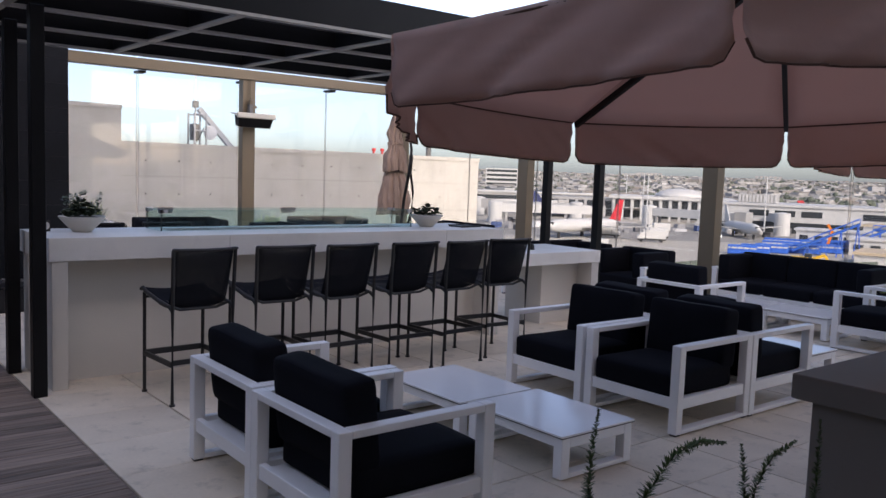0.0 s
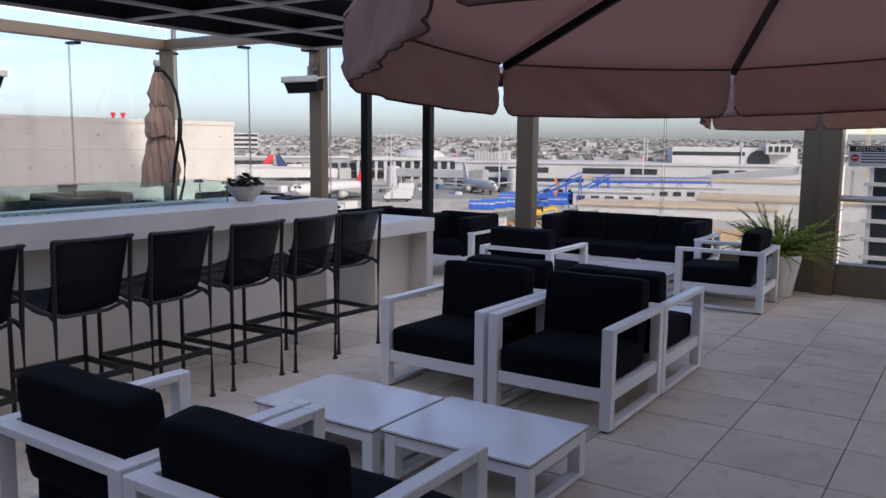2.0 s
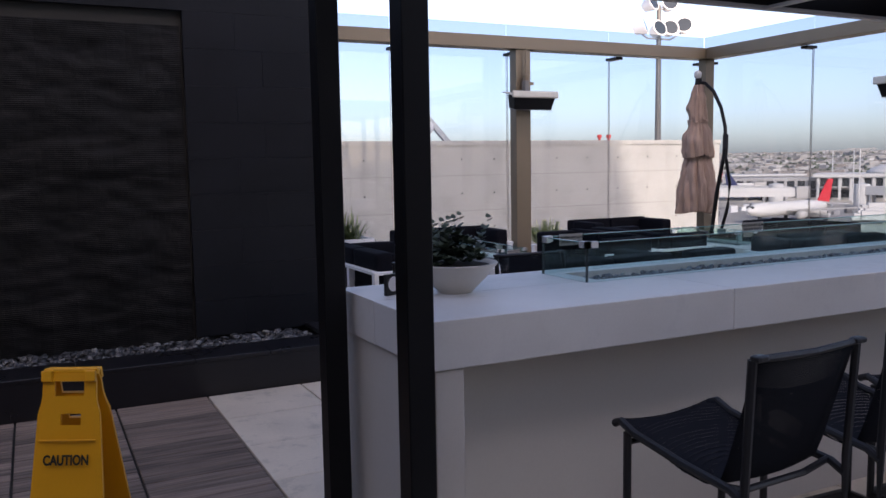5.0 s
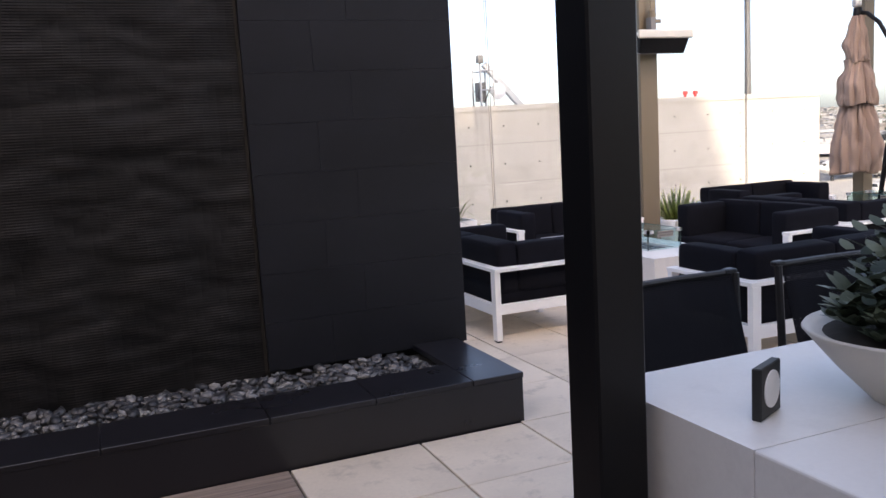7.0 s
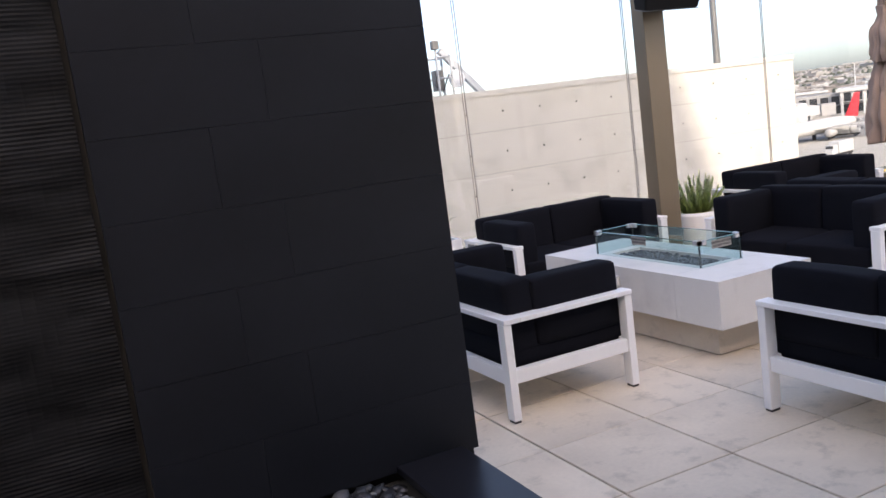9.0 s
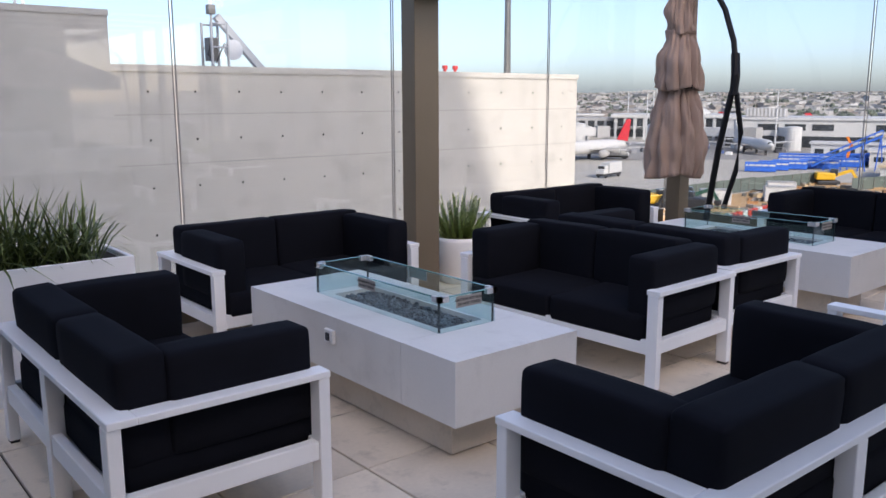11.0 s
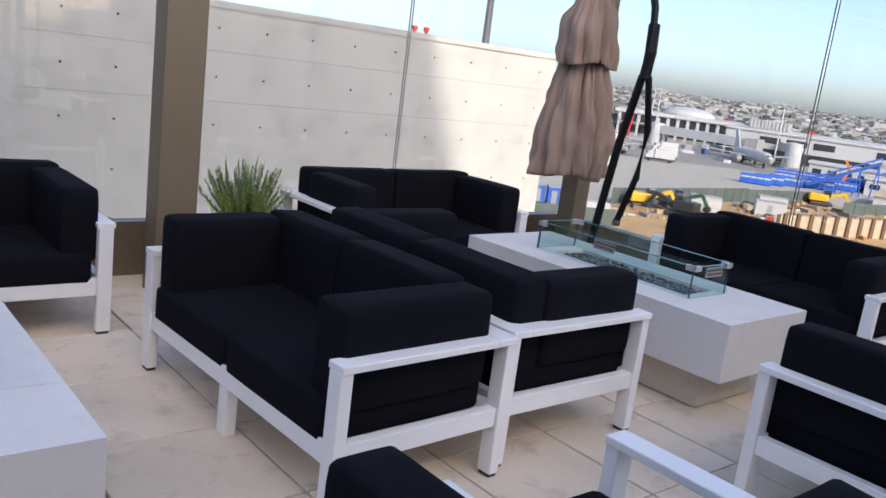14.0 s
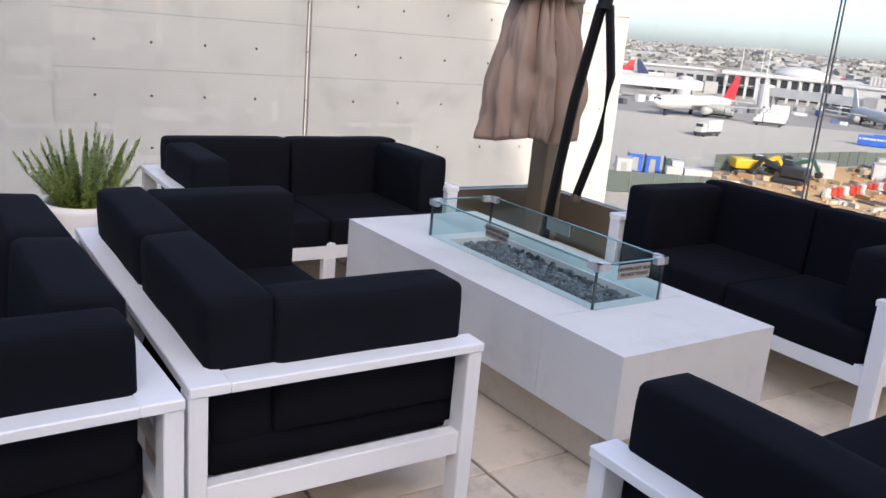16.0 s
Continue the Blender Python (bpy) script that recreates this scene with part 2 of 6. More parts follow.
M_PEB = islands("river pebbles", [(0.02, 0.02, 0.023), (0.05, 0.05, 0.055), (0.13, 0.13, 0.135), (0.03, 0.032, 0.036), (0.08, 0.08, 0.085), (0.2, 0.2, 0.2), (0.045, 0.047, 0.05)], 0.4)
M_FIREGLASS = islands("crushed fire glass", [(0.04, 0.05, 0.06), (0.09, 0.11, 0.125), (0.02, 0.025, 0.03), (0.15, 0.18, 0.2)], 0.2)
M_CONC = surface("cast concrete wall", (0.67, 0.625, 0.555), 0.85, var=0.07, scale=0.35, fine=12, bump=0.1, stain=(0.42, 0.39, 0.35), stain_amount=0.4, spots=0.16, spot_scale=0.9)
M_CONCJ = surface("concrete joint", (0.44, 0.41, 0.37), 0.9)
M_HOLE = surface("tie hole shadow", (0.06, 0.055, 0.05), 0.9)
M_YEL = surface("yellow plastic", (0.8, 0.37, 0.012), 0.4, var=0.06, scale=4, fine=80, bump=0.04)
M_INK = surface("black print", (0.015, 0.015, 0.015), 0.6)
M_BOWL = surface("cream fibreglass bowl", (0.62, 0.58, 0.52), 0.6, var=0.05)
M_SOIL = surface("dark soil", (0.03, 0.022, 0.016), 0.95, var=0.4, fine=50, bump=0.6)
M_SUCC = leafy("succulent leaves", (0.03, 0.05, 0.03), (0.12, 0.15, 0.1))
M_GRASS = leafy("grass blades", (0.03, 0.06, 0.015), (0.14, 0.18, 0.05))
M_FERN = leafy("foxtail fern", (0.15, 0.22, 0.04), (0.45, 0.54, 0.15))
# darker copy of the fern greens: shade is put into the leaf colour
M_FERND = leafy("fern with painted shade", (0.02, 0.05, 0.012), (0.07, 0.12, 0.03))
M_PLATE = surface("printed steel plate", (0.33, 0.305, 0.28), 0.45, metal=0.2, var=0.06)
M_GREYBOX = surface("taupe service stand", (0.15, 0.135, 0.125), 0.6, var=0.06)
M_PLAST = surface("white switch plate", (0.75, 0.75, 0.74), 0.35, var=0.02)
# tan chosen so the added, unseen walls bounce warm light onto the terrace
M_SIDE = surface("warm bounce plaster", (0.22, 0.18, 0.135), 0.8, var=0.06, scale=0.4, fine=8)
M_DARKGLASS = surface("dark facade glass", (0.03, 0.04, 0.05), 0.12, var=0.2, scale=0.5)
M_SOCKET = surface("grey bracket", (0.2, 0.19, 0.18), 0.5, metal=0.5)


# ---- building helpers ----
def bm_box(bm, x0, y0, z0, x1, y1, z1, bevel=0.0, seg=2):
    r = bmesh.ops.create_cube(bm, size=1.0)
    for v in r["verts"]:
        v.co = Vector((x0 + (v.co.x + 0.5) * (x1 - x0), y0 + (v.co.y + 0.5) * (y1 - y0), z0 + (v.co.z + 0.5) * (z1 - z0)))
    if bevel:
        edges = list({e for v in r["verts"] for e in v.link_edges})
        bmesh.ops.bevel(bm, geom=edges, offset=bevel, segments=seg, affect="EDGES", profile=0.5)
    return bm


def box(x0, y0, z0, x1, y1, z1, bevel=0.0, seg=2):
    return bm_box(bmesh.new(), x0, y0, z0, x1, y1, z1, bevel, seg)


def boxes(rows, bevel=0.0):
    bm = bmesh.new()
    for r in rows:
        bm_box(bm, *r, bevel=bevel)
    return bm


def rounded(sx, sy, sz, r, cuts=7, puff=0.0, seed=0):
    """A padded block about its own centre: rounded edges and a slight bulge."""
    bm = bmesh.new()
    bmesh.ops.create_cube(bm, size=2.0)
    bmesh.ops.subdivide_edges(bm, edges=bm.edges[:], cuts=cuts, use_grid_fill=True)
    h = Vector((sx / 2, sy / 2, sz / 2))
    for v in bm.verts:
        p = Vector([math.sin(c * math.pi / 2) for c in v.co])
        q = Vector((p.x * h.x, p.y * h.y, p.z * h.z))
        inner = Vector([max(-(h[i] - r), min(h[i] - r, q[i])) for i in range(3)])
        d = q - inner
        if d.length > 1e-6:
            q = inner + d.normalized() * r
        s = noise.noise(q * 4 + Vector((seed * 7.1, 0, 0)))
        bul = puff * (1 - p.x ** 4) * (1 - p.y ** 4) + puff * (1 - p.z ** 4) * 0.4
        n = Vector((0, 0, math.copysign(1, p.z))) if sz <= min(sx, sy) else (Vector((math.copysign(1, p.x), 0, 0)) if sx <= min(sy, sz) else Vector((0, math.copysign(1, p.y), 0)))
        v.co = q + n * bul * 0.6 + d * 0 + Vector((1, 1, 1)) * s * puff * 0.35
    return bm


def tube(points, radius, sides=8, taper=None):
    """A round bar along a line of points."""
    bm = bmesh.new()
    pts = [Vector(p) for p in points]
    rings = []
    for i, p in enumerate(pts):
        d = (pts[min(i + 1, len(pts) - 1)] - pts[max(i - 1, 0)]).normalized()
        a = d.cross(Vector((0, 0, 1)))
        a = a.normalized() if a.length > 1e-3 else Vector((1, 0, 0))
        b = d.cross(a).normalized()
        r = radius if taper is None else radius + (taper - radius) * i / (len(pts) - 1)
        rings.append([bm.verts.new(p + (a * math.cos(t) + b * math.sin(t)) * r) for t in [2 * math.pi * k / sides for k in range(sides)]])
    for u, w in zip(rings, rings[1:]):
        for k in range(sides):
            bm.faces.new((u[k], u[(k + 1) % sides], w[(k + 1) % sides], w[k]))
    bm.faces.new(rings[0][::-1])
    bm.faces.new(rings[-1])
    bmesh.ops.recalc_face_normals(bm, faces=bm.faces[:])
    return bm


def lathe(profile, sides=28):
    bm = bmesh.new()
    rings = [[bm.verts.new((r * math.cos(2 * math.pi * k / sides), r * math.sin(2 * math.pi * k / sides), z)) for k in range(sides)] for r, z in profile]
    for u, w in zip(rings, rings[1:]):
        for k in range(sides):
            bm.faces.new((u[k], u[(k + 1) % sides], w[(k + 1) % sides], w[k]))
    if profile[0][0] > 0.001:
        bm.faces.new(rings[0][::-1])
    if profile[-1][0] > 0.001:
        bm.faces.new(rings[-1])
    bmesh.ops.remove_doubles(bm, verts=bm.verts[:], dist=1e-5)
    bmesh.ops.recalc_face_normals(bm, faces=bm.faces[:])
    return bm


def merged(*bms):
    out = bmesh.new()
    for b in bms:
        me = bpy.data.meshes.new("tmp")
        b.to_mesh(me)
        b.free()
        out.from_mesh(me)
        bpy.data.meshes.remove(me)
    return out


def moved(bm, m):
    bmesh.ops.transform(bm, matrix=m, verts=bm.verts[:])
    return bm


def mesh_of(name, bm, material, smooth=False):
    me = bpy.data.meshes.new(name)
    bm.to_mesh(me)
    bm.free()
    me.materials.append(material)
    if smooth:
        for p in me.polygons:
            p.use_smooth = True
    return me


def part(name, bm, material, parent, label="", smooth=False, at=None):
    ob = new(name, mesh_of(name, bm, material, smooth))
    ob.parent = parent
    if at is not None:
        ob.matrix_local = at
    if label:
        ob["label"] = label
    return ob


def thing(name, label, category, m=None, group="", kind=""):
    ob = new(name)
    ob.empty_display_size = 0.1
    if m is not None:
        ob.matrix_world = m
    return tagged(ob, label, category, group, kind)


def solid(name, bm, material, label, category, m=None, group="", kind="", smooth=False):
    ob = new(name, mesh_of(name, bm, material, smooth))
    if m is not None:
        ob.matrix_world = m
    return tagged(ob, label, category, group, kind)


def quads(name, verts, faces):
    me = bpy.data.meshes.new(name)
    me.from_pydata(verts, [], faces)
    return me


def text_mesh(text, size, depth=0.0015, align="CENTER", bold=0.0):
    cu = bpy.data.curves.new("lettering", "FONT")
    cu.body, cu.size, cu.extrude, cu.align_x, cu.align_y, cu.offset = text, size, depth, align, "CENTER", bold
    ob = bpy.data.objects.new("lettering", cu)
    scene.collection.objects.link(ob)
    dg = bpy.context.evaluated_depsgraph_get()
    me = bpy.data.meshes.new_from_object(ob.evaluated_get(dg))
    bpy.data.objects.remove(ob)
    bm = bmesh.new()
    bm.from_mesh(me)
    bpy.data.meshes.remove(me)
    return bm

# ---- setting: the terrace ----
S = "structure"
PX, PY, X0, Y0 = 0.594, 0.599, 4.955, 11.695      # paver pitch and one joint crossing
slab = solid("floor", box(-3.0, -6.0, -0.4, 11.4, 14.9, -0.022), M_JOINT, "pale stone pavers on the roof terrace", "floor", kind=S)
deck_base = solid("deck_bed", box(-3.0, -6.0, -0.021, 1.895, 9.91, -0.018), M_JOINT, "dark bed under the timber deck", "floor", kind=S)

# black water wall with its trough
fw = thing("wall_fountain", "black slate water wall with a ridged stone panel", "wall", kind=S)
part("core", box(-3.0, 10.874, 0, 3.245, 11.15, 3.7), M_JOINT, fw)
for row in range(13):
    z = 0.25 + row * 0.29
    cuts = [1.995, 2.62 if row % 2 else 2.4, 3.28] if z < 2.72 else [-3.0, -1.2 + 0.5 * (row % 2), 0.3, 1.5 - 0.4 * (row % 2), 2.62 if row % 2 else 2.4, 3.28]
    for a, b in zip(cuts, cuts[1:]):
        part("slab", box(a + 0.0006, 10.82 + 0.0008 * ((row * 7 + int(a * 10)) % 3), z + 0.0006, b - 0.0006, 10.872, min(3.72, z + 0.2894)), M_SLATE, fw)
part("end_slab", box(3.245, 10.872, 0.0, 3.28, 11.15, 3.7), M_SLATE, fw)
rv, rf, NX, NZ = [], [], 110, 340
for j in range(NZ + 1):
    z = 0.2 + 2.545 * j / NZ
    for i in range(NX + 1):
        x = -2.98 + 4.955 * i / NX
        wob = noise.noise(Vector((x * 3.2, 0, z * 5))) + 0.5 * noise.noise(Vector((x * 8, 3, z * 12)))
        rv.append((x, 10.85 - (0.0013 if j % 2 else 0.0) * max(0.2, 1 + 1.2 * wob) - 0.014 * wob, z))
for j in range(NZ):
    for i in range(NX):
        k = j * (NX + 1) + i
        rf.append((k, k + 1, k + NX + 2, k + NX + 1))
rm = quads("ridged_panel", rv, rf)
rm.materials.append(M_RIB)
rp0 = new("ridged_panel", rm)
rp0.parent = fw
rp0["label"] = "ridged black stone panel"
curb = thing("fountain_curb", "low black granite curb around the pebble trough", "curb", kind=S)
part("front", box(-3.0, 9.91, -0.02, 3.2, 10.0, 0.245), M_CURB, curb)
part("end", box(3.13, 10.0, -0.02, 3.2, 10.82, 0.245), M_CURB, curb)
xs = [-3.0, -1.95, -1.2, -0.45, 0.31, 1.06, 1.82, 2.36, 2.903]
for a, b in zip(xs, xs[1:]):
    part("coping", box(a + 0.002, 9.905, 0.2455, b - 0.002, 10.285, 0.278, 0.003, 1), M_CURB, curb)
part("coping_end", box(2.905, 9.905, 0.2455, 3.205, 10.82, 0.278, 0.003, 1), M_CURB, curb)
part("trough_floor", box(-3.0, 10.0, 0.0, 3.13, 10.86, 0.2), M_JOINT, curb)
ico = bmesh.new()
bmesh.ops.create_icosphere(ico, subdivisions=1, radius=1.0)
iv, ifc = [v.co.copy() for v in ico.verts], [[v.index for v in f.verts] for f in ico.faces]
ico.free()


def scatter(name, count, place, size, flat, seed, material, parent):
    r = random.Random(seed)
    verts, faces = [], []
    for _ in range(count):
        p = Vector(place(r))
        s = r.uniform(*size)
        m = Matrix.LocRotScale(p, Euler((r.uniform(-0.6, 0.6), r.uniform(-0.6, 0.6), r.uniform(0, 6.3))), Vector((s, s * r.uniform(0.5, 0.9), s * flat)))
        k = len(verts)
        verts += [m @ (v * r.uniform(0.85, 1.1)) for v in iv]
        faces += [[k + i for i in f] for f in ifc]
    me = quads(name, verts, faces)
    me.materials.append(material)
    for p in me.polygons:
        p.use_smooth = True
    ob = new(name, me)
    ob.parent = parent
    return tagged(ob, kind="stuff")


scatter("pebbles", 1750, lambda r: (r.uniform(-0.9, 2.885), r.uniform(10.305, 10.81), r.uniform(0.195, 0.24)), (0.018, 0.052), 0.45, 5, M_PEB, curb)

# glazed windbreak: bronze frame with tall panes
wn_ = thing("windbreak_north", "bronze framed glass windbreak", "glass wall", kind=S)
we_ = thing("windbreak_east", "bronze framed glass windbreak", "glass wall", kind=S)
POSTS_N = [3.55, 7.16]
for x in POSTS_N + [0.0]:
    part("post", box(x - 0.12, 14.03, -0.02, x + 0.12, 14.2, 3.2, 0.004, 1), M_BRONZE, wn_)
part("corner_post", box(10.58, 14.03, -0.02, 10.75, 14.2, 3.2, 0.004, 1), M_BRONZE, wn_)
part("beam", box(-3.0, 14.0, 3.2, 10.78, 14.24, 3.37, 0.005, 1), M_BRONZE, wn_)
part("sill", box(-3.0, 14.46, -0.02, 10.92, 14.56, 0.34), M_BRONZE, wn_)
JN = [-2.2, -0.4, 1.6, 3.49, 5.33, 7.17, 9.02, 10.98]
for a, b in zip(JN, JN[1:]):
    g = part("pane", box(a + 0.006, 14.502, 0.341, b - 0.006, 14.514, 3.62), M_GLASS, wn_)
    g.visible_shadow = False
    part("joint_rod", box(b - 0.014, 14.494, 0.341, b - 0.007, 14.5, 3.2), M_SOCKET, wn_)
    part("joint_rod", box(b + 0.007, 14.494, 0.341, b + 0.014, 14.5, 3.2), M_SOCKET, wn_)
    part("clip", box(b - 0.06, 14.24, 3.16, b + 0.06, 14.5, 3.199), M_BLACK, wn_)
for y in (10.46, 6.76):
    part("post", box(10.57, y - 0.12, -0.02, 10.74, y + 0.12, 3.2, 0.004, 1), M_BRONZE, we_)
part("beam", box(10.54, -6.0, 3.2, 10.78, 13.999, 3.37, 0.005, 1), M_BRONZE, we_)
part("sill", box(10.94, 3.34, -0.02, 11.02, 14.45, 0.34), M_BRONZE, we_)
JE = [3.34, 5.0, 6.83, 8.66, 10.5, 12.34, 14.49]
for a, b in zip(JE, JE[1:]):
    g = part("pane", box(10.975, a + 0.006, 0.341, 10.987, b - 0.006, 3.62), M_GLASS, we_)
    g.visible_shadow = False
    part("joint_rod", box(10.966, b - 0.014, 0.341, 10.973, b - 0.007, 3.2), M_SOCKET, we_)
    part("joint_rod", box(10.966, b + 0.007, 0.341, 10.973, b + 0.014, 3.2), M_SOCKET, we_)
    part("clip", box(10.78, b - 0.06, 3.16, 10.973, b + 0.06, 3.199), M_BLACK, we_)
part("broad_post", box(10.52, 2.92, -0.02, 10.74, 3.12, 3.2, 0.004, 1), M_BRONZE, we_)
part("broad_post", box(10.6, 3.125, -0.02, 10.86, 3.32, 3.2, 0.004, 1), M_BRONZE, we_)
part("low_curb", box(10.62, -6.0, -0.02, 10.86, 2.915, 0.34), M_BRONZE, we_)
part("handrail", moved(tube([(0, 0, 0), (0, -8.9, 0)], 0.035, 10), pose(10.66, 2.915, 1.06)), M_STEEL, we_)
for a, b in ((-1.0, 0.95), (0.96, 2.9)):
    g = part("low_pane", box(10.73, a, 0.341, 10.742, b, 1.75), M_GLASS, we_)
    g.visible_shadow = False

# unseen plain walls, added to close the place behind and beside the walker
solid("wall_west", box(-3.3, -6.0, -0.4, -3.0, 14.6, 4.5), M_SIDE, "unseen plaster wall added beside the deck", "wall", kind=S)
# unseen blocks added: the far one stops the sun, the low one dims southern sky
tower = thing("terminal_block", "unseen tall block added to shade the terrace", "building", kind=S)
part("added_low_block", box(-14.0, -20.0, -16, 10.4, -6.02, 16.0), M_SIDE, tower)
part("added_glazing", box(-13.0, -6.018, 0.4, 10.2, -5.98, 3.0), M_DARKGLASS, tower)
part("wall", box(-75.0, -90.0, -16, -3.5, -60.0, 63.5), M_SIDE, tower)
for k in range(18):
    part("window_band", box(-74.0, -59.998, 1.2 + 3.4 * k, -4.5, -59.96, 2.6 + 3.4 * k), M_DARKGLASS, tower)
part("storey_below", box(-14.0, -20.0, -16.0, 11.0, 14.5, -0.42), M_SIDE, tower)


# ---- bar ----
bar = thing("bar_counter", "long pale cast stone bar with a thick top", "bar counter")
YB0, YB1 = 6.4, 7.29
part("end_panel", box(2.02, 6.41, 0, 2.13, 7.27, 0.939, 0.004, 1), M_BARBASE, bar)
part("end_panel", box(6.24, 6.41, 0, 6.36, 7.27, 0.939, 0.004, 1), M_BARBASE, bar)
part("knee_wall", box(2.131, 6.67, 0, 6.239, 7.2, 0.939), M_BARBASE, bar)
GX0, GX1, GY0, GY1 = 2.96, 5.52, 6.84, 7.2
for a, b in ((2.0, 3.36), (3.362, 5.62), (5.622, 6.38)):
    part("top_slab", boxes([(a, YB0, 0.94, b, 6.9, 1.11)], 0.004), M_BAR, bar)
for rows in ([(2.0, 6.9, 0.94, 3.05, YB1, 1.11)], [(5.43, 6.9, 0.94, 6.38, YB1, 1.11)], [(3.05, 7.14, 0.94, 5.43, YB1, 1.11)]):
    part("rear_slab", boxes(rows), M_BAR, bar)
part("burner_tray", box(3.05, 6.9, 0.96, 5.43, 7.14, 1.07), M_EDGE, bar)
scatter("fire_glass", 900, lambda r: (r.uniform(3.08, 5.4), r.uniform(6.92, 7.12), r.uniform(1.068, 1.085)), (0.012, 0.024), 0.7, 8, M_FIREGLASS, bar)

low = thing("low_counter", "lower pale stone counter at the end of the bar", "counter")
part("top", box(6.385, 6.4, 0.7, 7.93, 7.29, 0.835, 0.004, 1), M_BAR, low)
part("end_panel", box(7.8, 6.41, 0, 7.92, 7.27, 0.699, 0.004, 1), M_BARBASE, low)
part("inner_panel", box(7.2, 6.62, 0, 7.799, 7.2, 0.699), M_BARBASE, low)


def glass_guard(name, x0, y0, x1, y1, z, h, label, signs, m=pose(0, 0, 0)):
    """A frameless box of four panes with steel corner clips and warning plates."""
    g = thing(name, label, "glass guard", m)
    t = 0.01
    for n_, b in (("pane", (x0, y0, z, x1, y0 + t, z + h)), ("pane", (x0, y1 - t, z, x1, y1, z + h)),
                  ("pane", (x0, y0 + t + 0.003, z, x0 + t, y1 - t - 0.003, z + h)), ("pane", (x1 - t, y0 + t + 0.003, z, x1, y1 - t - 0.003, z + h))):
        p = part(n_, box(*b), M_GUARD, g)
        p.visible_shadow = False
        ex = 0.0015
        part("cut_edge", box(b[0] - ex, b[1] - ex, z + h, b[3] + ex, b[4] + ex, z + h + 0.003), M_GEDGE, p)
    for cx, cy, sx, sy in ((x0, y0, 1, 1), (x1, y0, -1, 1), (x0, y1, 1, -1), (x1, y1, -1, -1)):
        part("corner_clip", merged(box(min(cx - 0.004 * sx, cx + 0.055 * sx), min(cy - 0.004 * sy, cy + 0.018 * sy), z + h - 0.022, max(cx - 0.004 * sx, cx + 0.055 * sx), max(cy - 0.004 * sy, cy + 0.018 * sy), z + h + 0.006),
                                   box(min(cx - 0.004 * sx, cx + 0.018 * sx), min(cy - 0.004 * sy, cy + 0.055 * sy), z + h - 0.022, max(cx - 0.004 * sx, cx + 0.018 * sx), max(cy - 0.004 * sy, cy + 0.055 * sy), z + h + 0.006)), M_STEEL, g)
        part("edge_seal", box(min(cx, cx + 0.012 * sx), min(cy + 0.0102 * sy, cy + 0.0128 * sy), z, max(cx, cx + 0.012 * sx), max(cy + 0.0102 * sy, cy + 0.0128 * sy), z + h - 0.02), M_EDGE, g)
    for at, w in signs:
        pl = part("warning_plate", box(-w / 2, -0.0015, -0.027, w / 2, 0.0015, 0.027), M_PLATE, g, "engraved warning plate", at=at)
        s = w / 0.15
        part("lettering", merged(moved(text_mesh("CAUTION HOT GLASS", 0.0165 * s, 0.0006, bold=0.0005), pose(0, -0.0022, 0.010, 90)),
                                 moved(text_mesh("DO NOT TOUCH", 0.0165 * s, 0.0006, bold=0.0005), pose(0, -0.0022, -0.011, 90))), M_INK, pl)
    return g


glass_guard("bar_glass_guard", GX0, GY0, GX1, GY1, 1.11, 0.17, "clear glass fire guard standing on the bar top",
            [(pose(4.3, GY1 - 0.014, 1.262), 0.15), (pose(3.12, GY1 - 0.014, 1.262), 0.13)])

# ---- pergola over the bar ----
pg = thing("pergola", "black steel pergola with an open grid roof over the bar", "pergola")
for x, y in ((1.915, 6.33), (1.915, 7.14), (8.0, 6.54), (8.0, 7.37)):
    part("post", box(x - 0.046, y - 0.046, 0, x + 0.046, y + 0.046, 2.7, 0.004, 1), M_BLACK, pg)
GXS, GYS = [1.76, 3.08, 4.4, 5.72, 7.03, 8.3], [5.58, 6.54, 7.46, 8.42]
for k, y in enumerate(GYS):
    part("long_beam", box(1.73, y - 0.025, 2.724, 8.33, y + 0.025, 2.98), M_BLACK, pg)
    # pale strip under each beam carries the floor's reflected light as colour
    part("flange", box(1.71, y - 0.035, 2.7, 8.35, y + 0.035, 2.722), M_FLANGE, pg)
for i, x in enumerate(GXS):
    for a, b in zip(GYS, GYS[1:]):
        part("cross_beam", box(x - 0.025, a + 0.026, 2.724, x + 0.025, b - 0.026, 2.98), M_BLACK, pg)
        part("cross_flange", box(x - 0.03, a + 0.036, 2.703, x + 0.03, b - 0.036, 2.722), M_FLANGE, pg)
for a, b in zip(GYS, GYS[1:]):
    for q in range(2):
        yy = a + (b - a) * (q + 0.5) / 2
        part("louvre", moved(box(1.8, -0.09, -0.006, 8.27, 0.09, 0.006), pose(0, yy, 2.9, 72)), M_BLACK, pg)


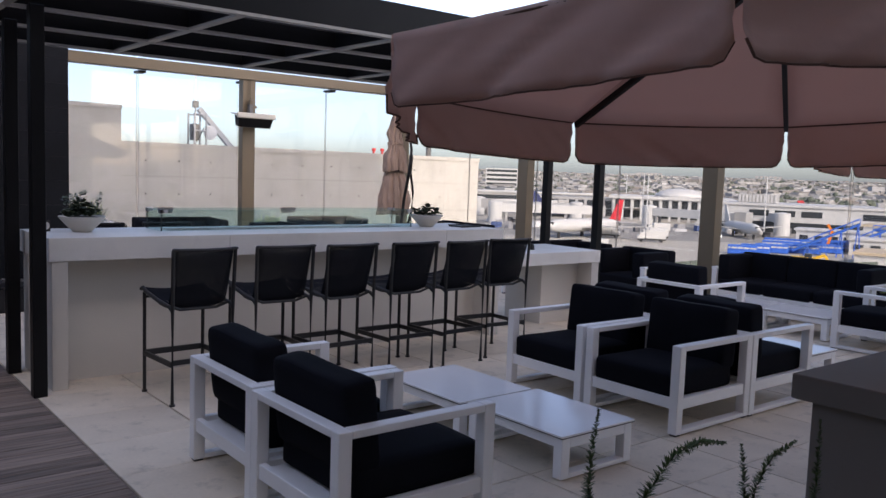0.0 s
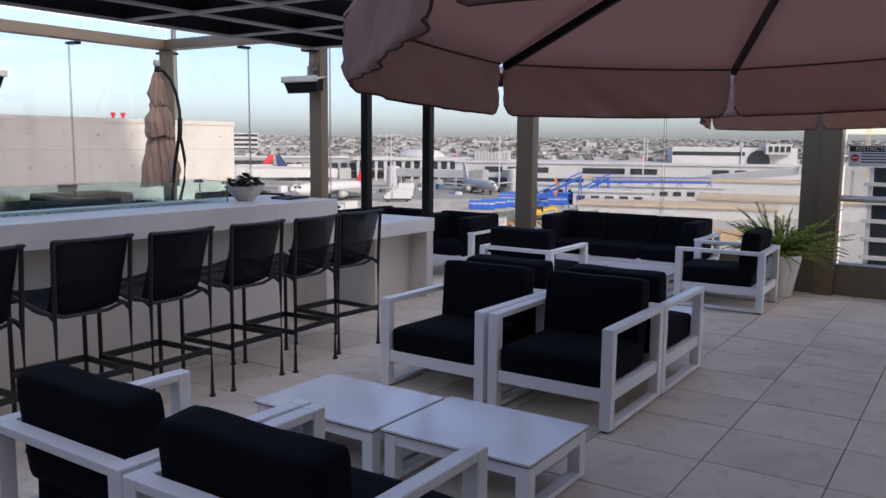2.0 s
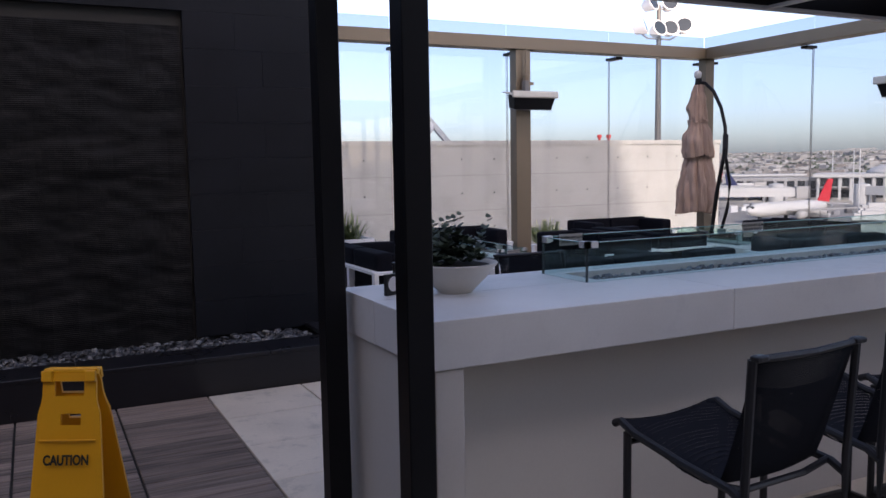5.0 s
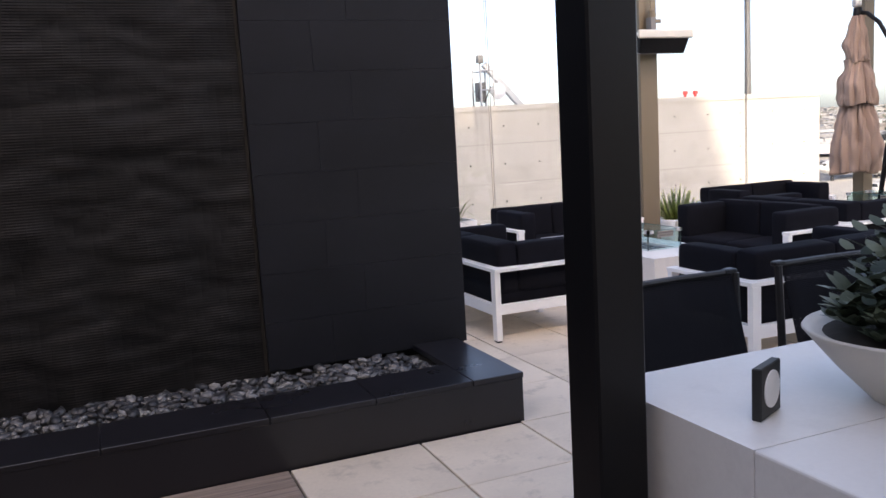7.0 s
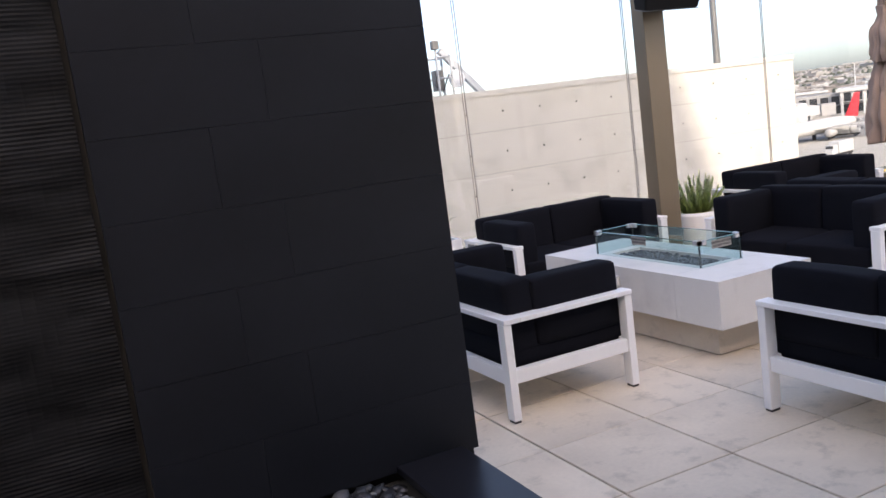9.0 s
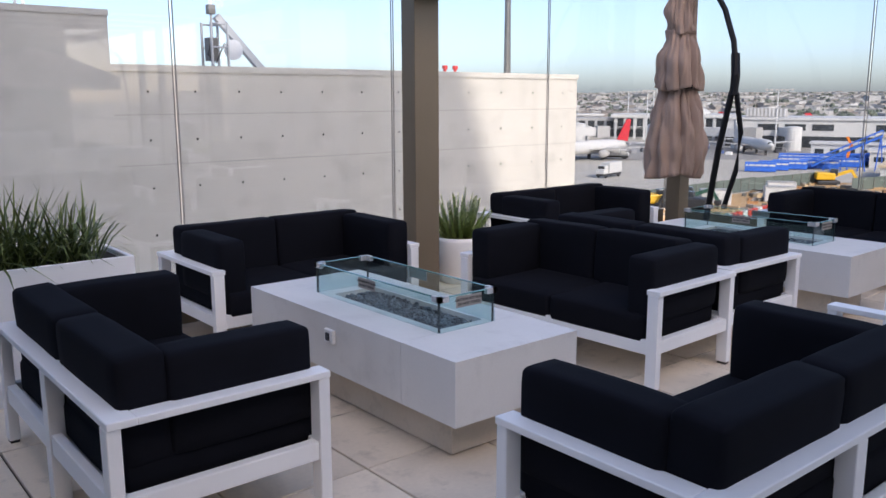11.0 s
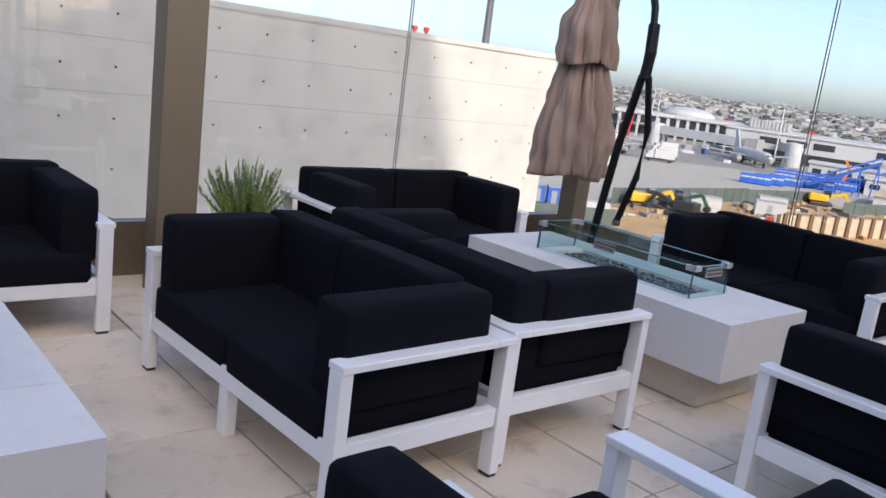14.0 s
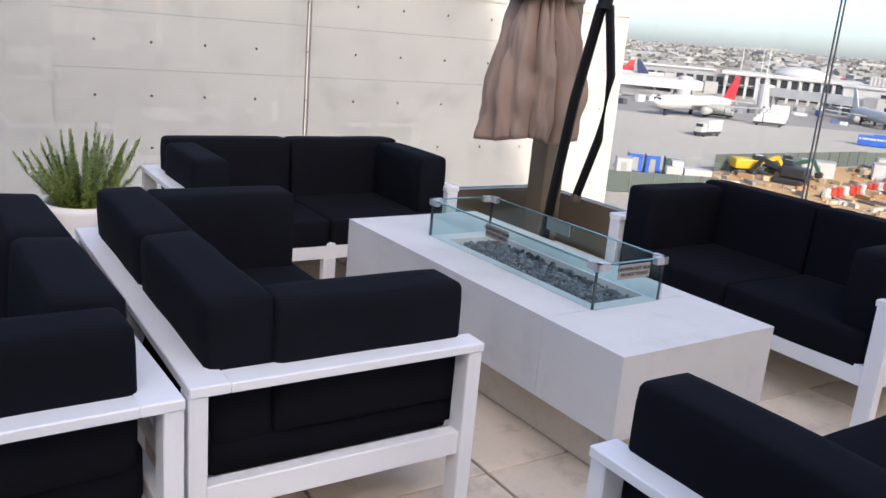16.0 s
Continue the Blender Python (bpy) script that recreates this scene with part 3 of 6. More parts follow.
# ---- furniture ----
def stool(m, first=None):
    s = thing("bar_stool", "black metal bar stool with a mesh sling seat", "bar stool", m, "stools along the bar")
    w, d = 0.225, 0.24
    for sx in (-1, 1):
        part("rear_leg", merged(tube([(sx * w, -d, 0), (sx * w, -d, 0.72), (sx * (w + 0.004), -d - 0.02, 1.08)], 0.0135, 8), tube([(sx * w, -d, 0), (sx * w, -d, 0.014)], 0.02, 10)), M_STOOL, s)
        part("front_leg", merged(tube([(sx * w, d, 0), (sx * w, d, 0.735)], 0.0135, 8), tube([(sx * w, d, 0), (sx * w, d, 0.014)], 0.02, 10)), M_STOOL, s)
        part("seat_bar", tube([(sx * w, -d, 0.66), (sx * w, -d + 0.05, 0.685), (sx * w, 0, 0.705), (sx * w, d - 0.03, 0.74), (sx * w, d + 0.03, 0.765), (sx * w, d + 0.062, 0.75)], 0.014, 8), M_STOOL, s)
        part("side_rail", box(sx * w - 0.008, -d + 0.01, 0.27, sx * w + 0.008, d - 0.01, 0.305), M_STOOL, s)
        part("back_cap", moved(rounded(0.05, 0.035, 0.02, 0.009, 2), pose(sx * (w - 0.01), -d - 0.033, 1.085)), M_STOOL, s)
    part("rear_rail", box(-w, -d - 0.008, 0.285, w, -d + 0.008, 0.32), M_STOOL, s)
    part("foot_rail", box(-w, d - 0.012, 0.27, w, d + 0.012, 0.31), M_STOOL, s)
    part("seat_cross_bar", tube([(-w, -d + 0.06, 0.69), (-w * 0.6, -d + 0.08, 0.655), (w * 0.6, -d + 0.08, 0.655), (w, -d + 0.06, 0.69)], 0.011, 8), M_STOOL, s)
    part("front_cross_bar", tube([(-w, d, 0.7), (w, d, 0.7)], 0.01, 8), M_STOOL, s)
    pts = [(-0.262, 1.08), (-0.228, 0.97), (-0.195, 0.86), (-0.165, 0.76), (-0.14, 0.695), (-0.09, 0.67), (0.0, 0.677), (0.1, 0.702), (0.2, 0.737), (0.27, 0.767), (0.3, 0.765), (0.31, 0.74)]
    verts, faces = [], []
    n_ = 9
    for y, z in pts:
        for i in range(n_):
            u = -1 + 2 * i / (n_ - 1)
            verts.append((u * (w - 0.012), y - (0.02 * (1 - u * u) if z > 0.8 else 0), z - (0.022 * (1 - u * u) if z < 0.8 else 0)))
    for j in range(len(pts) - 1):
        for i in range(n_ - 1):
            k = j * n_ + i
            faces.append((k, k + 1, k + n_ + 1, k + n_))
    bm = bmesh.new()
    me = quads("sling", verts, faces)
    bm.from_mesh(me)
    bpy.data.meshes.remove(me)
    bmesh.ops.solidify(bm, geom=bm.faces[:], thickness=0.0035)
    part("sling", bm, M_SLING, s, "black woven mesh sling", True)
    part("top_hem", tube([(-w + 0.01, -0.27, 1.082), (0, -0.288, 1.08), (w - 0.01, -0.27, 1.082)], 0.011, 8), M_STOOL, s)
    return s


stool_a = stool(pose(2.805, 5.86, 0, 0, 0, 3))
for x, y, r in ((3.462, 5.88, -2), (3.998, 5.83, 2), (4.607, 5.82, 1), (5.148, 5.8, 3), (5.742, 5.86, -4), (2.84, 7.86, 180), (3.48, 7.86, 178)):
    copy_thing(stool_a, pose(x, y, 0, 0, 0, r))


def lounge_chair(m, label="white framed lounge chair with dark navy cushions", seed=0):
    """Faces +y; width 0.8, depth 0.86; runners join the legs on the floor."""
    c = thing("lounge_chair", label, "armchair", m, "lounge chairs")
    w, y0, y1, t = 0.40, -0.43, 0.43, 0.032
    for sx in (-1, 1):
        x0, x1 = sorted((sx * w, sx * (w - 0.066)))
        side = part("side_frame", merged(box(x0, y1 - 0.066, 0.012, x1, y1, 0.6, 0.004, 1), box(x0, y0, 0.012, x1, y0 + 0.066, 0.6, 0.004, 1),
                                         box(x0, y0 + 0.066, 0.565, x1, y1 - 0.066, 0.6, 0.003, 1), box(x0, y0 + 0.066, 0.012, x1, y1 - 0.066, 0.04, 0.003, 1),
                                         box(x0 + 0.01, y0 + 0.066, 0.175, x1 - 0.01, y1 - 0.066, 0.25, 0.003, 1)), M_WHITE, c)
        for yy in (y1 - 0.06, y0 + 0.01):
            part("foot_pad", box(x0 + 0.01, yy, 0, x1 - 0.01, yy + 0.05, 0.012), M_EDGE, side)
    part("front_rail", box(-w + 0.067, y1 - 0.05, 0.175, w - 0.067, y1 - 0.012, 0.25, 0.003, 1), M_WHITE, c)
    part("rear_rail", box(-w + 0.067, y0 + 0.012, 0.175, w - 0.067, y0 + 0.05, 0.25, 0.003, 1), M_WHITE, c)
    part("back_rail", box(-w + 0.067, y0, 0.565, w - 0.067, y0 + 0.066, 0.6, 0.003, 1), M_WHITE, c)
    part("seat_pan", box(-w + 0.08, y0 + 0.052, 0.2, w - 0.08, y1 - 0.052, 0.23), M_WHITE, c)
    part("seat_cushion", rounded(0.66, 0.72, 0.17, 0.035, 8, 0.014, seed), M_CUSH, c, smooth=True, at=pose(0, 0.055, 0.32))
    part("back_cushion", rounded(0.66, 0.17, 0.42, 0.035, 8, 0.014, seed + 3), M_CUSH, c, smooth=True, at=pose(0, -0.262, 0.572, 6))
    return c


chair_a = lounge_chair(pose(2.72, 4.155, 0, 0, 0, -90 - 1))
for x, y, r in ((2.695, 3.325, -90), (5.462, 4.465, 89), (5.462, 3.645, 90), (6.325, 4.47, -89.5), (6.325, 3.64, -90),
                (9.38, 3.75, 2), (8.28, 5.4, -90)):
    copy_thing(chair_a, pose(x, y, 0, 0, 0, r))


def coffee_table(m, lx, ly):
    t = thing("coffee_table", "low white table with a black edged top", "coffee table", m, "low white tables")
    x, y = lx / 2, ly / 2
    part("tabletop", box(-x, -y, 0.25, x, y, 0.262, 0.0015, 1), M_TOP, t)
    part("core_edge", box(-x + 0.001, -y + 0.001, 0.2445, x - 0.001, y - 0.001, 0.2498), M_EDGE, t, "thin black core")
    for sy in (-1, 1):
        a, b = sorted((sy * (y - 0.01), sy * (y - 0.075)))
        part("leg_frame", merged(box(-x + 0.012, a, 0.012, -x + 0.077, b, 0.244, 0.003, 1), box(x - 0.077, a, 0.012, x - 0.012, b, 0.244, 0.003, 1),
                                 box(-x + 0.077, a, 0.012, x - 0.077, b, 0.04, 0.003, 1), box(-x + 0.077, a, 0.185, x - 0.077, b, 0.244, 0.003, 1)), M_WHITE, t)
    for sx in (-1, 1):
        a, b = sorted((sx * (x - 0.02), sx * (x - 0.055)))
        part("side_rail", box(a, -y + 0.076, 0.185, b, y - 0.076, 0.244), M_WHITE, t)
    return t


tab = coffee_table(pose(4.11, 3.51, 0), 0.62, 0.8)
for x, y in ((4.07, 4.33), (7.35, 3.87), (7.35, 4.68), (9.52, 4.72), (9.55, 5.55)):
    copy_thing(tab, pose(x, y, 0))


def sofa(m, length=1.56, bolsters=(True, True), seats=2, label="white framed outdoor sofa with dark navy cushions", seed=0, depth=0.83, name="sofa", category="sofa", group="fire pit sofas", long_arm=0):
    """Faces +y, centred on its length; a flat rail runs along the arms and the back."""
    s = thing(name, label, category, m, group)
    L, y0, y1 = length / 2, -depth / 2, depth / 2
    Z = 0.565
    for sx in (-1, 1):
        a, b = sorted((sx * L, sx * (L - 0.085)))
        fr = part("arm_frame", merged(box(a, y0 + 0.1, Z - 0.027, b, y1, Z, 0.003, 1), box(a + 0.008, y1 - 0.048, 0.014, b - 0.008, y1, Z - 0.027, 0.003, 1),
                                      box(a + 0.008, y0 + 0.0, 0.014, b - 0.008, y0 + 0.048, Z - 0.027, 0.003, 1),
                                      box(a + 0.02, y0 + 0.048, 0.21, b - 0.02, y1 - 0.048, 0.285, 0.003, 1)), M_WHITE, s)
        for yy in (y1 - 0.043, y0 + 0.005):
            part("foot", box(a + 0.015, yy, 0, b - 0.015, yy + 0.038, 0.014), M_EDGE, fr)
    part("back_rail", box(-L, y0, Z - 0.027, L, y0 + 0.1, Z + 0.001, 0.003, 1), M_WHITE, s)
    part("front_rail", box(-L + 0.078, y1 - 0.05, 0.2, L - 0.078, y1 - 0.01, 0.285, 0.003, 1), M_WHITE, s)
    part("rear_rail", box(-L + 0.078, y0 + 0.01, 0.2, L - 0.078, y0 + 0.05, 0.285, 0.003, 1), M_WHITE, s)
    if seats > 1:
        part("middle_leg", box(-0.035, y1 - 0.06, 0.0, 0.035, y1 - 0.012, 0.2, 0.003, 1), M_WHITE, s)
        part("rear_middle_leg", box(-0.035, y0 + 0.002, 0.0, 0.035, y0 + 0.07, Z - 0.028, 0.003, 1), M_WHITE, s)
    part("seat_deck", box(-L + 0.09, y0 + 0.052, 0.225, L - 0.09, y1 - 0.052, 0.25), M_WHITE, s)
    inner = length - 0.19
    for k in range(seats):
        sw = inner / seats
        part("seat_cushion", rounded(sw - 0.004, depth - 0.07, 0.16, 0.028, 7, 0.012, seed + k), M_CUSH, s, smooth=True, at=pose(-inner / 2 + sw * (k + 0.5), 0.028, 0.335))
    bl = length - 0.17 - (0.17 if long_arm else 0)
    for k in range(seats):
        sw = bl / seats
        part("back_cushion", rounded(sw - 0.004, 0.18, 0.40, 0.03, 7, 0.012, seed + 5 + k), M_CUSH, s, smooth=True, at=pose(-bl / 2 - 0.085 * long_arm + sw * (k + 0.5), y0 + 0.16, 0.545, 3))
    for sx, on in zip((-1, 1), bolsters):
        if on:
            whole = sx == long_arm
            part("side_cushion", rounded(0.17, depth - (0.12 if whole else 0.27), 0.37, 0.03, 7, 0.012, seed + 9 + sx), M_CUSH, s, smooth=True, at=pose(sx * (L - 0.155), 0.025 if whole else 0.1, 0.545))
            part("tie_tag", box(-0.004, -0.002, -0.02, 0.004, 0.002, 0.02), M_PLAST, s, "small white care tag", at=pose(sx * (L - 0.25), y0 + 0.252, 0.47))
    return s


sofa_a = sofa(pose(4.24, 12.26, 0, 0, 0, -90))
for x, y, r in ((5.6, 10.335, 0), (8.79, 13.97, 180), (10.46, 12.05, 90), (8.965, 10.51, 0)):
    copy_thing(sofa_a, pose(x, y, 0, 0, 0, r))
sofa(pose(5.85, 13.9, 0, 0, 0, 180), depth=0.88, seed=51)
sofa(pose(7.03, 12.235, 0, 0, 0, 92), depth=0.785, seed=57, long_arm=-1)
sofa(pose(7.893, 12.295, 0, 0, 0, -90), depth=0.845, seed=63)
sofa(pose(6.81, 10.335, 0), 0.74, (False, False), 1, "single white framed armchair with dark navy cushions", 21, 0.85, "armchair", "armchair", "fire pit armchairs")
# long sofa and corner seats by the east glass
sofa(pose(10.5, 5.28, 0, 0, 0, 90), 2.1, (True, True), 3, "long white framed sofa with dark navy cushions by the glass", 31, group="glass side sofas")
sofa(pose(9.42, 7.05, 0, 0, 0, 90), 0.95, (True, True), 1, "white framed corner seat with dark navy cushions", 41, group="glass side sofas")
sofa(pose(9.2, 8.2, 0, 0, 0, 180), 1.5, (True, True), 2, "white framed sofa with dark navy cushions behind the bar", 45, group="glass side sofas")


def fire_table(m, label):
    """Origin at the near left corner; 0.74 x 1.83, with a thick apron on a recessed plinth."""
    f = thing("fire_table", label, "fire table", m, "fire tables")
    w, l, z = 0.75, 1.83, 0.505
    part("plinth", box(0.12, 0.165, 0.006, w - 0.12, l - 0.165, 0.215, 0.004, 1), M_PLINTH, f)
    a = (0.2, 0.36, 0.63, 1.43)
    part("shadow_gap", box(0.135, 0.18, 0, w - 0.135, l - 0.18, 0.0055), M_EDGE, f)
    rows = [(0, 0, 0.215, w, a[1] + 0.018, z), (0, a[3] - 0.07, 0.215, w, l, z), (0, a[1] + 0.07, 0.215, a[0] + 0.07, a[3] - 0.07, z), (a[2] - 0.09, a[1] + 0.07, 0.215, w, a[3] - 0.07, z)]
    part("top_block", boxes([rows[0]], 0.0), M_BAR, f)
    part("top_block", box(0, a[1] + 0.0205, 0.215, w, a[1] + 0.07, z), M_BAR, f)
    part("top_block", boxes([rows[1]]), M_BAR, f)
    part("top_block", boxes([rows[2]]), M_BAR, f)
    part("top_block", boxes([rows[3]]), M_BAR, f)
    part("burner_tray", box(a[0] + 0.07, a[1] + 0.07, 0.4, a[2] - 0.09, a[3] - 0.07, z - 0.03), M_EDGE, f)
    scatter("fire_glass", 1100, lambda r: (r.uniform(a[0] + 0.085, a[2] - 0.105), r.uniform(a[1] + 0.085, a[3] - 0.085), r.uniform(z - 0.03, z - 0.014)), (0.008, 0.015), 0.7, 12, M_FIREGLASS, f)
    sw = part("switch_box", box(-0.022, 0.92, 0.37, -0.0005, 1.0, 0.44, 0.004, 1), M_PLAST, f, "clear cover over a white switch")
    part("switch", box(-0.03, 0.945, 0.385, -0.0225, 0.975, 0.425, 0.002, 1), M_EDGE, sw)
    return f


for x, y, turn in ((5.195, 11.385, 0), (8.752, 11.385, 1.2)):
    fire_table(pose(x, y, 0, 0, 0, turn), "white stone fire table with dark crushed glass")
    glass_guard("fire_glass_guard", 0.215, 0.365, 0.565, 1.46, 0.506, 0.165, "clear glass guard around the fire table burner",
                [(pose(0.39, 0.359, 0.64), 0.16), (pose(0.211, 0.95, 0.64, 0, 0, -90), 0.15), (pose(0.569, 0.98, 0.64, 0, 0, 90), 0.15)], pose(x, y, 0, 0, 0, turn))


# ---- large cantilever umbrellas ----
def open_umbrella(m, pole_at):
    """Eight sided canopy about the peak's foot; the ring tilts slightly."""
    u = thing("cantilever_umbrella", "large taupe cantilever umbrella, open, with a hanging valance", "umbrella", m, "open umbrellas")
    R, TURN = 1.63, radians(26.8)

    def ring(k, f):
        a = TURN + k * math.pi / 4
        x, y = R * f * math.cos(a), R * f * math.sin(a)
        return Vector((x, y, 2.1 - 0.033 * x * f - 0.057 * y * f + 0.5 * (1 - f)))
    for k in range(8):
        n_, verts, faces = 9, [], []
        for j in range(n_):
            f = 1 - j / (n_ - 1) * 0.985
            a, b = ring(k, f), ring(k + 1, f)
            for i in range(n_):
                t = i / (n_ - 1)
                p = a.lerp(b, t)
                sag = 0.03 * math.sin(math.pi * t) * math.sin(math.pi * min(1, f * 0.9)) * f
                verts.append((p.x, p.y, p.z - sag + 0.006 * noise.noise(p * 3) * min(1, (1 - f) * 6)))
        for j in range(n_ - 1):
            for i in range(n_ - 1):
                q = j * n_ + i
                faces.append((q, q + 1, q + n_ + 1, q + n_))
        bm = bmesh.new()
        me = quads("panel", verts, faces)
        bm.from_mesh(me)
        bpy.data.meshes.remove(me)
        bmesh.ops.solidify(bm, geom=bm.faces[:], thickness=0.004)
        part("canopy_panel", bm, M_UMB, u, smooth=True)
        a, b = ring(k, 1.0), ring(k + 1, 1.0)
        out = ((a + b) / 2).normalized()
        nv, rows, verts, faces = 49, 9, [], []
        for j in range(rows):
            d = j / (rows - 1)
            for i in range(nv):
                t = i / (nv - 1)
                edge = min(t, 1 - t)
                inset = 0.005 + 0.006 * d
                tt = inset + t * (1 - 2 * inset)
                p = a.lerp(b, tt)
                drop = 0.25 * d * (1 - 0.2 * max(0, 1 - edge / 0.05) ** 3)
                crease = noise.noise(Vector((t * 8 + d * 2.6, k * 3.1, d * 0.8)))
                fold = 0.016 * d * math.sin(t * 17 + k * 2) + 0.022 * d * noise.noise(Vector((t * 5, k, d))) + 0.045 * (1 - abs(crease) * 2.2) * (0.25 + 0.75 * d) + 0.03 * d * math.sin(9 * t + 4.5 * d + k) * noise.noise(Vector((t * 3 + d, k * 1.7, 2.0)))
                verts.append((p.x + out.x * (fold - 0.012 * d), p.y + out.y * (fold - 0.012 * d), p.z + 0.008 - drop - 0.0093 * math.sin(math.pi * tt)))
        for j in range(rows - 1):
            for i in range(nv - 1):
                q = j * nv + i
                faces.append((q, q + 1, q + nv + 1, q + nv))
        bm = bmesh.new()
        me = quads("valance", verts, faces)
        bm.from_mesh(me)
        bpy.data.meshes.remove(me)
        bmesh.ops.solidify(bm, geom=bm.faces[:], thickness=0.003)
        va = part("valance", bm, M_UMB, u, smooth=True)
        part("piping", tube([Vector(verts[(rows - 1) * nv + i]) for i in range(nv)], 0.004, 5), M_UMBP, va)
        part("seam", tube([a.lerp(b, 0.01 + 0.098 * i) - Vector((0, 0, 0.006 + 0.0093 * math.sin(math.pi * (0.01 + 0.098 * i)))) for i in range(11)], 0.005, 5), M_UMBP, va)
        tip = ring(k, 0.985) - Vector((0, 0, 0.03))
        top = ring(k, 0.05) - Vector((0, 0, 0.06))
        part("rib", moved(box(-0.012, -0.016, 0, 0.012, 0.016, (top - tip).length), Matrix.Translation(tip) @ (top - tip).to_track_quat("Z", "Y").to_matrix().to_4x4()), M_BLACK, u)
    part("hub", lathe([(0.05, 2.42), (0.09, 2.45), (0.09, 2.52), (0.03, 2.56)], 16), M_BLACK, u)
    part("finial", lathe([(0.03, 2.585), (0.05, 2.62), (0.03, 2.66), (0.0, 2.67)], 14), M_BLACK, u)
    px, py = pole_at
    part("pole", tube([(px, py, 0.08), (px, py, 1.5), (px * 0.93, py * 0.93, 2.5), (px * 0.6, py * 0.6, 2.95), (0.0, 0.0, 2.72), (0, 0, 2.6)], 0.035, 10), M_BLACK, u)
    part("base_plate", box(px - 0.45, py - 0.45, 0, px + 0.45, py + 0.45, 0.08, 0.008, 1), M_BLACK, u)
    return u


umb = open_umbrella(pose(3.72, 1.98, 0), (2.1, -1.9))
copy_thing(umb, pose(7.55, 1.95, 0, 0, 0, 8))

# closed umbrella in the corner
cu = thing("closed_umbrella", "tan cantilever umbrella, closed and tied, in the glass corner", "umbrella", pose(10.33, 13.93, 0))


def tier(z0, z1, r0, r1, folds, deep, seed):
    n_, rows, verts, faces = 180, 30, [], []
    for j in range(rows):
        t = j / (rows - 1)
        z = z0 + (z1 - z0) * t
        base = r0 + (r1 - r0) * (math.sin(min(1.0, t * 1.3) * math.pi / 2) ** 1.1)
        for i in range(n_):
            a = 2 * math.pi * i / n_
            ph = folds * a + 1.3 * math.sin(2 * a + seed) + seed + 0.5 * math.sin(3 * t + seed)
            f = (1.6 * math.sqrt(abs(math.sin(ph / 2 + 0.4))) - 1.0 + 0.25 * math.sin(2 * ph)) * deep * (0.35 + 0.65 * t)
            f -= 0.035 * max(0, t - 0.86) / 0.14 * (0.5 + 0.5 * math.sin(ph))
            f *= 0.75 + 0.5 * noise.noise(Vector((a * 1.3, seed, z * 1.6)))
            w = 0.055 * noise.noise(Vector((math.cos(a) * 2.6, math.sin(a) * 2.6, z * 5 + seed))) + 0.02 * noise.noise(Vector((math.cos(a) * 9, math.sin(a) * 9, z * 7)))
            r = base * (1 + 0.16 * math.sin(2 * a + seed)) + f + w
            verts.append((r * math.cos(a), r * math.sin(a), z + 0.02 * math.sin(3 * a + seed) * (1 if t > 0.9 else 0.2)))
    for j in range(rows - 1):
        for i in range(n_):
            q, e = j * n_ + i, j * n_ + (i + 1) % n_
            faces.append((q, e, e + n_, q + n_))
    bm = bmesh.new()
    me = quads("tier", verts, faces)
    bm.from_mesh(me)
    bpy.data.meshes.remove(me)
    bmesh.ops.solidify(bm, geom=bm.faces[:], thickness=0.006)
    return bm


part("top_folds", tier(2.78, 2.2, 0.05, 0.14, 9, 0.03, 0.4), M_UMBTAN, cu, smooth=True)
part("upper_folds", tier(2.24, 1.66, 0.12, 0.215, 11, 0.05, 1.0), M_UMBTAN, cu, smooth=True)
part("lower_folds", tier(1.72, 0.79, 0.13, 0.25, 9, 0.075, 2.1), M_UMBTAN, cu, smooth=True)
part("tie_strap", lathe([(0.16, 1.665), (0.185, 1.675), (0.185, 1.7), (0.16, 1.71)], 30), M_PIPING, cu)
part("upper_tie", lathe([(0.135, 2.2), (0.15, 2.21), (0.15, 2.23), (0.135, 2.24)], 30), M_UMBTAN, cu)
part("finial", moved(rounded(0.11, 0.11, 0.13, 0.05, 5), pose(-0.02, 0, 2.94)), M_STEEL, cu, "silver grey crank knob", True)
part("neck", lathe([(0.05, 2.74), (0.06, 2.8), (0.05, 2.88), (0.0, 2.9)], 16), M_BLACK, cu)
arc = [(0.0, 0, 2.82), (0.02, -0.12, 2.8), (0.02, -0.3, 2.66), (0.0, -0.48, 2.4), (-0.05, -0.62, 2.1), (-0.12, -0.7, 1.85)]
part("arm", tube(arc, 0.027, 10), M_BLACK, cu)
part("sleeve", tube([(-0.09, -0.67, 1.98), (-0.13, -0.71, 1.78), (-0.15, -0.71, 1.6)], 0.042, 10), M_BLACK, cu)
part("mast", tube([(-0.15, -0.69, 1.62), (-0.2, -0.62, 1.1), (-0.22, -0.55, 0.5), (-0.22, -0.5, 0.05)], 0.03, 10), M_BLACK, cu)
part("strut", tube([(-0.13, -0.73, 1.62), (-0.1, -0.78, 1.25), (-0.11, -0.76, 0.9), (-0.16, -0.69, 0.56)], 0.025, 10), M_BLACK, cu)
part("strut_cap", moved(rounded(0.05, 0.05, 0.05, 0.012, 2), pose(-0.16, -0.69, 0.55)), M_BRONZE, cu)
part("foot_plate", box(-0.42, -0.7, 0, -0.02, -0.3, 0.05, 0.006, 1), M_BLACK, cu)


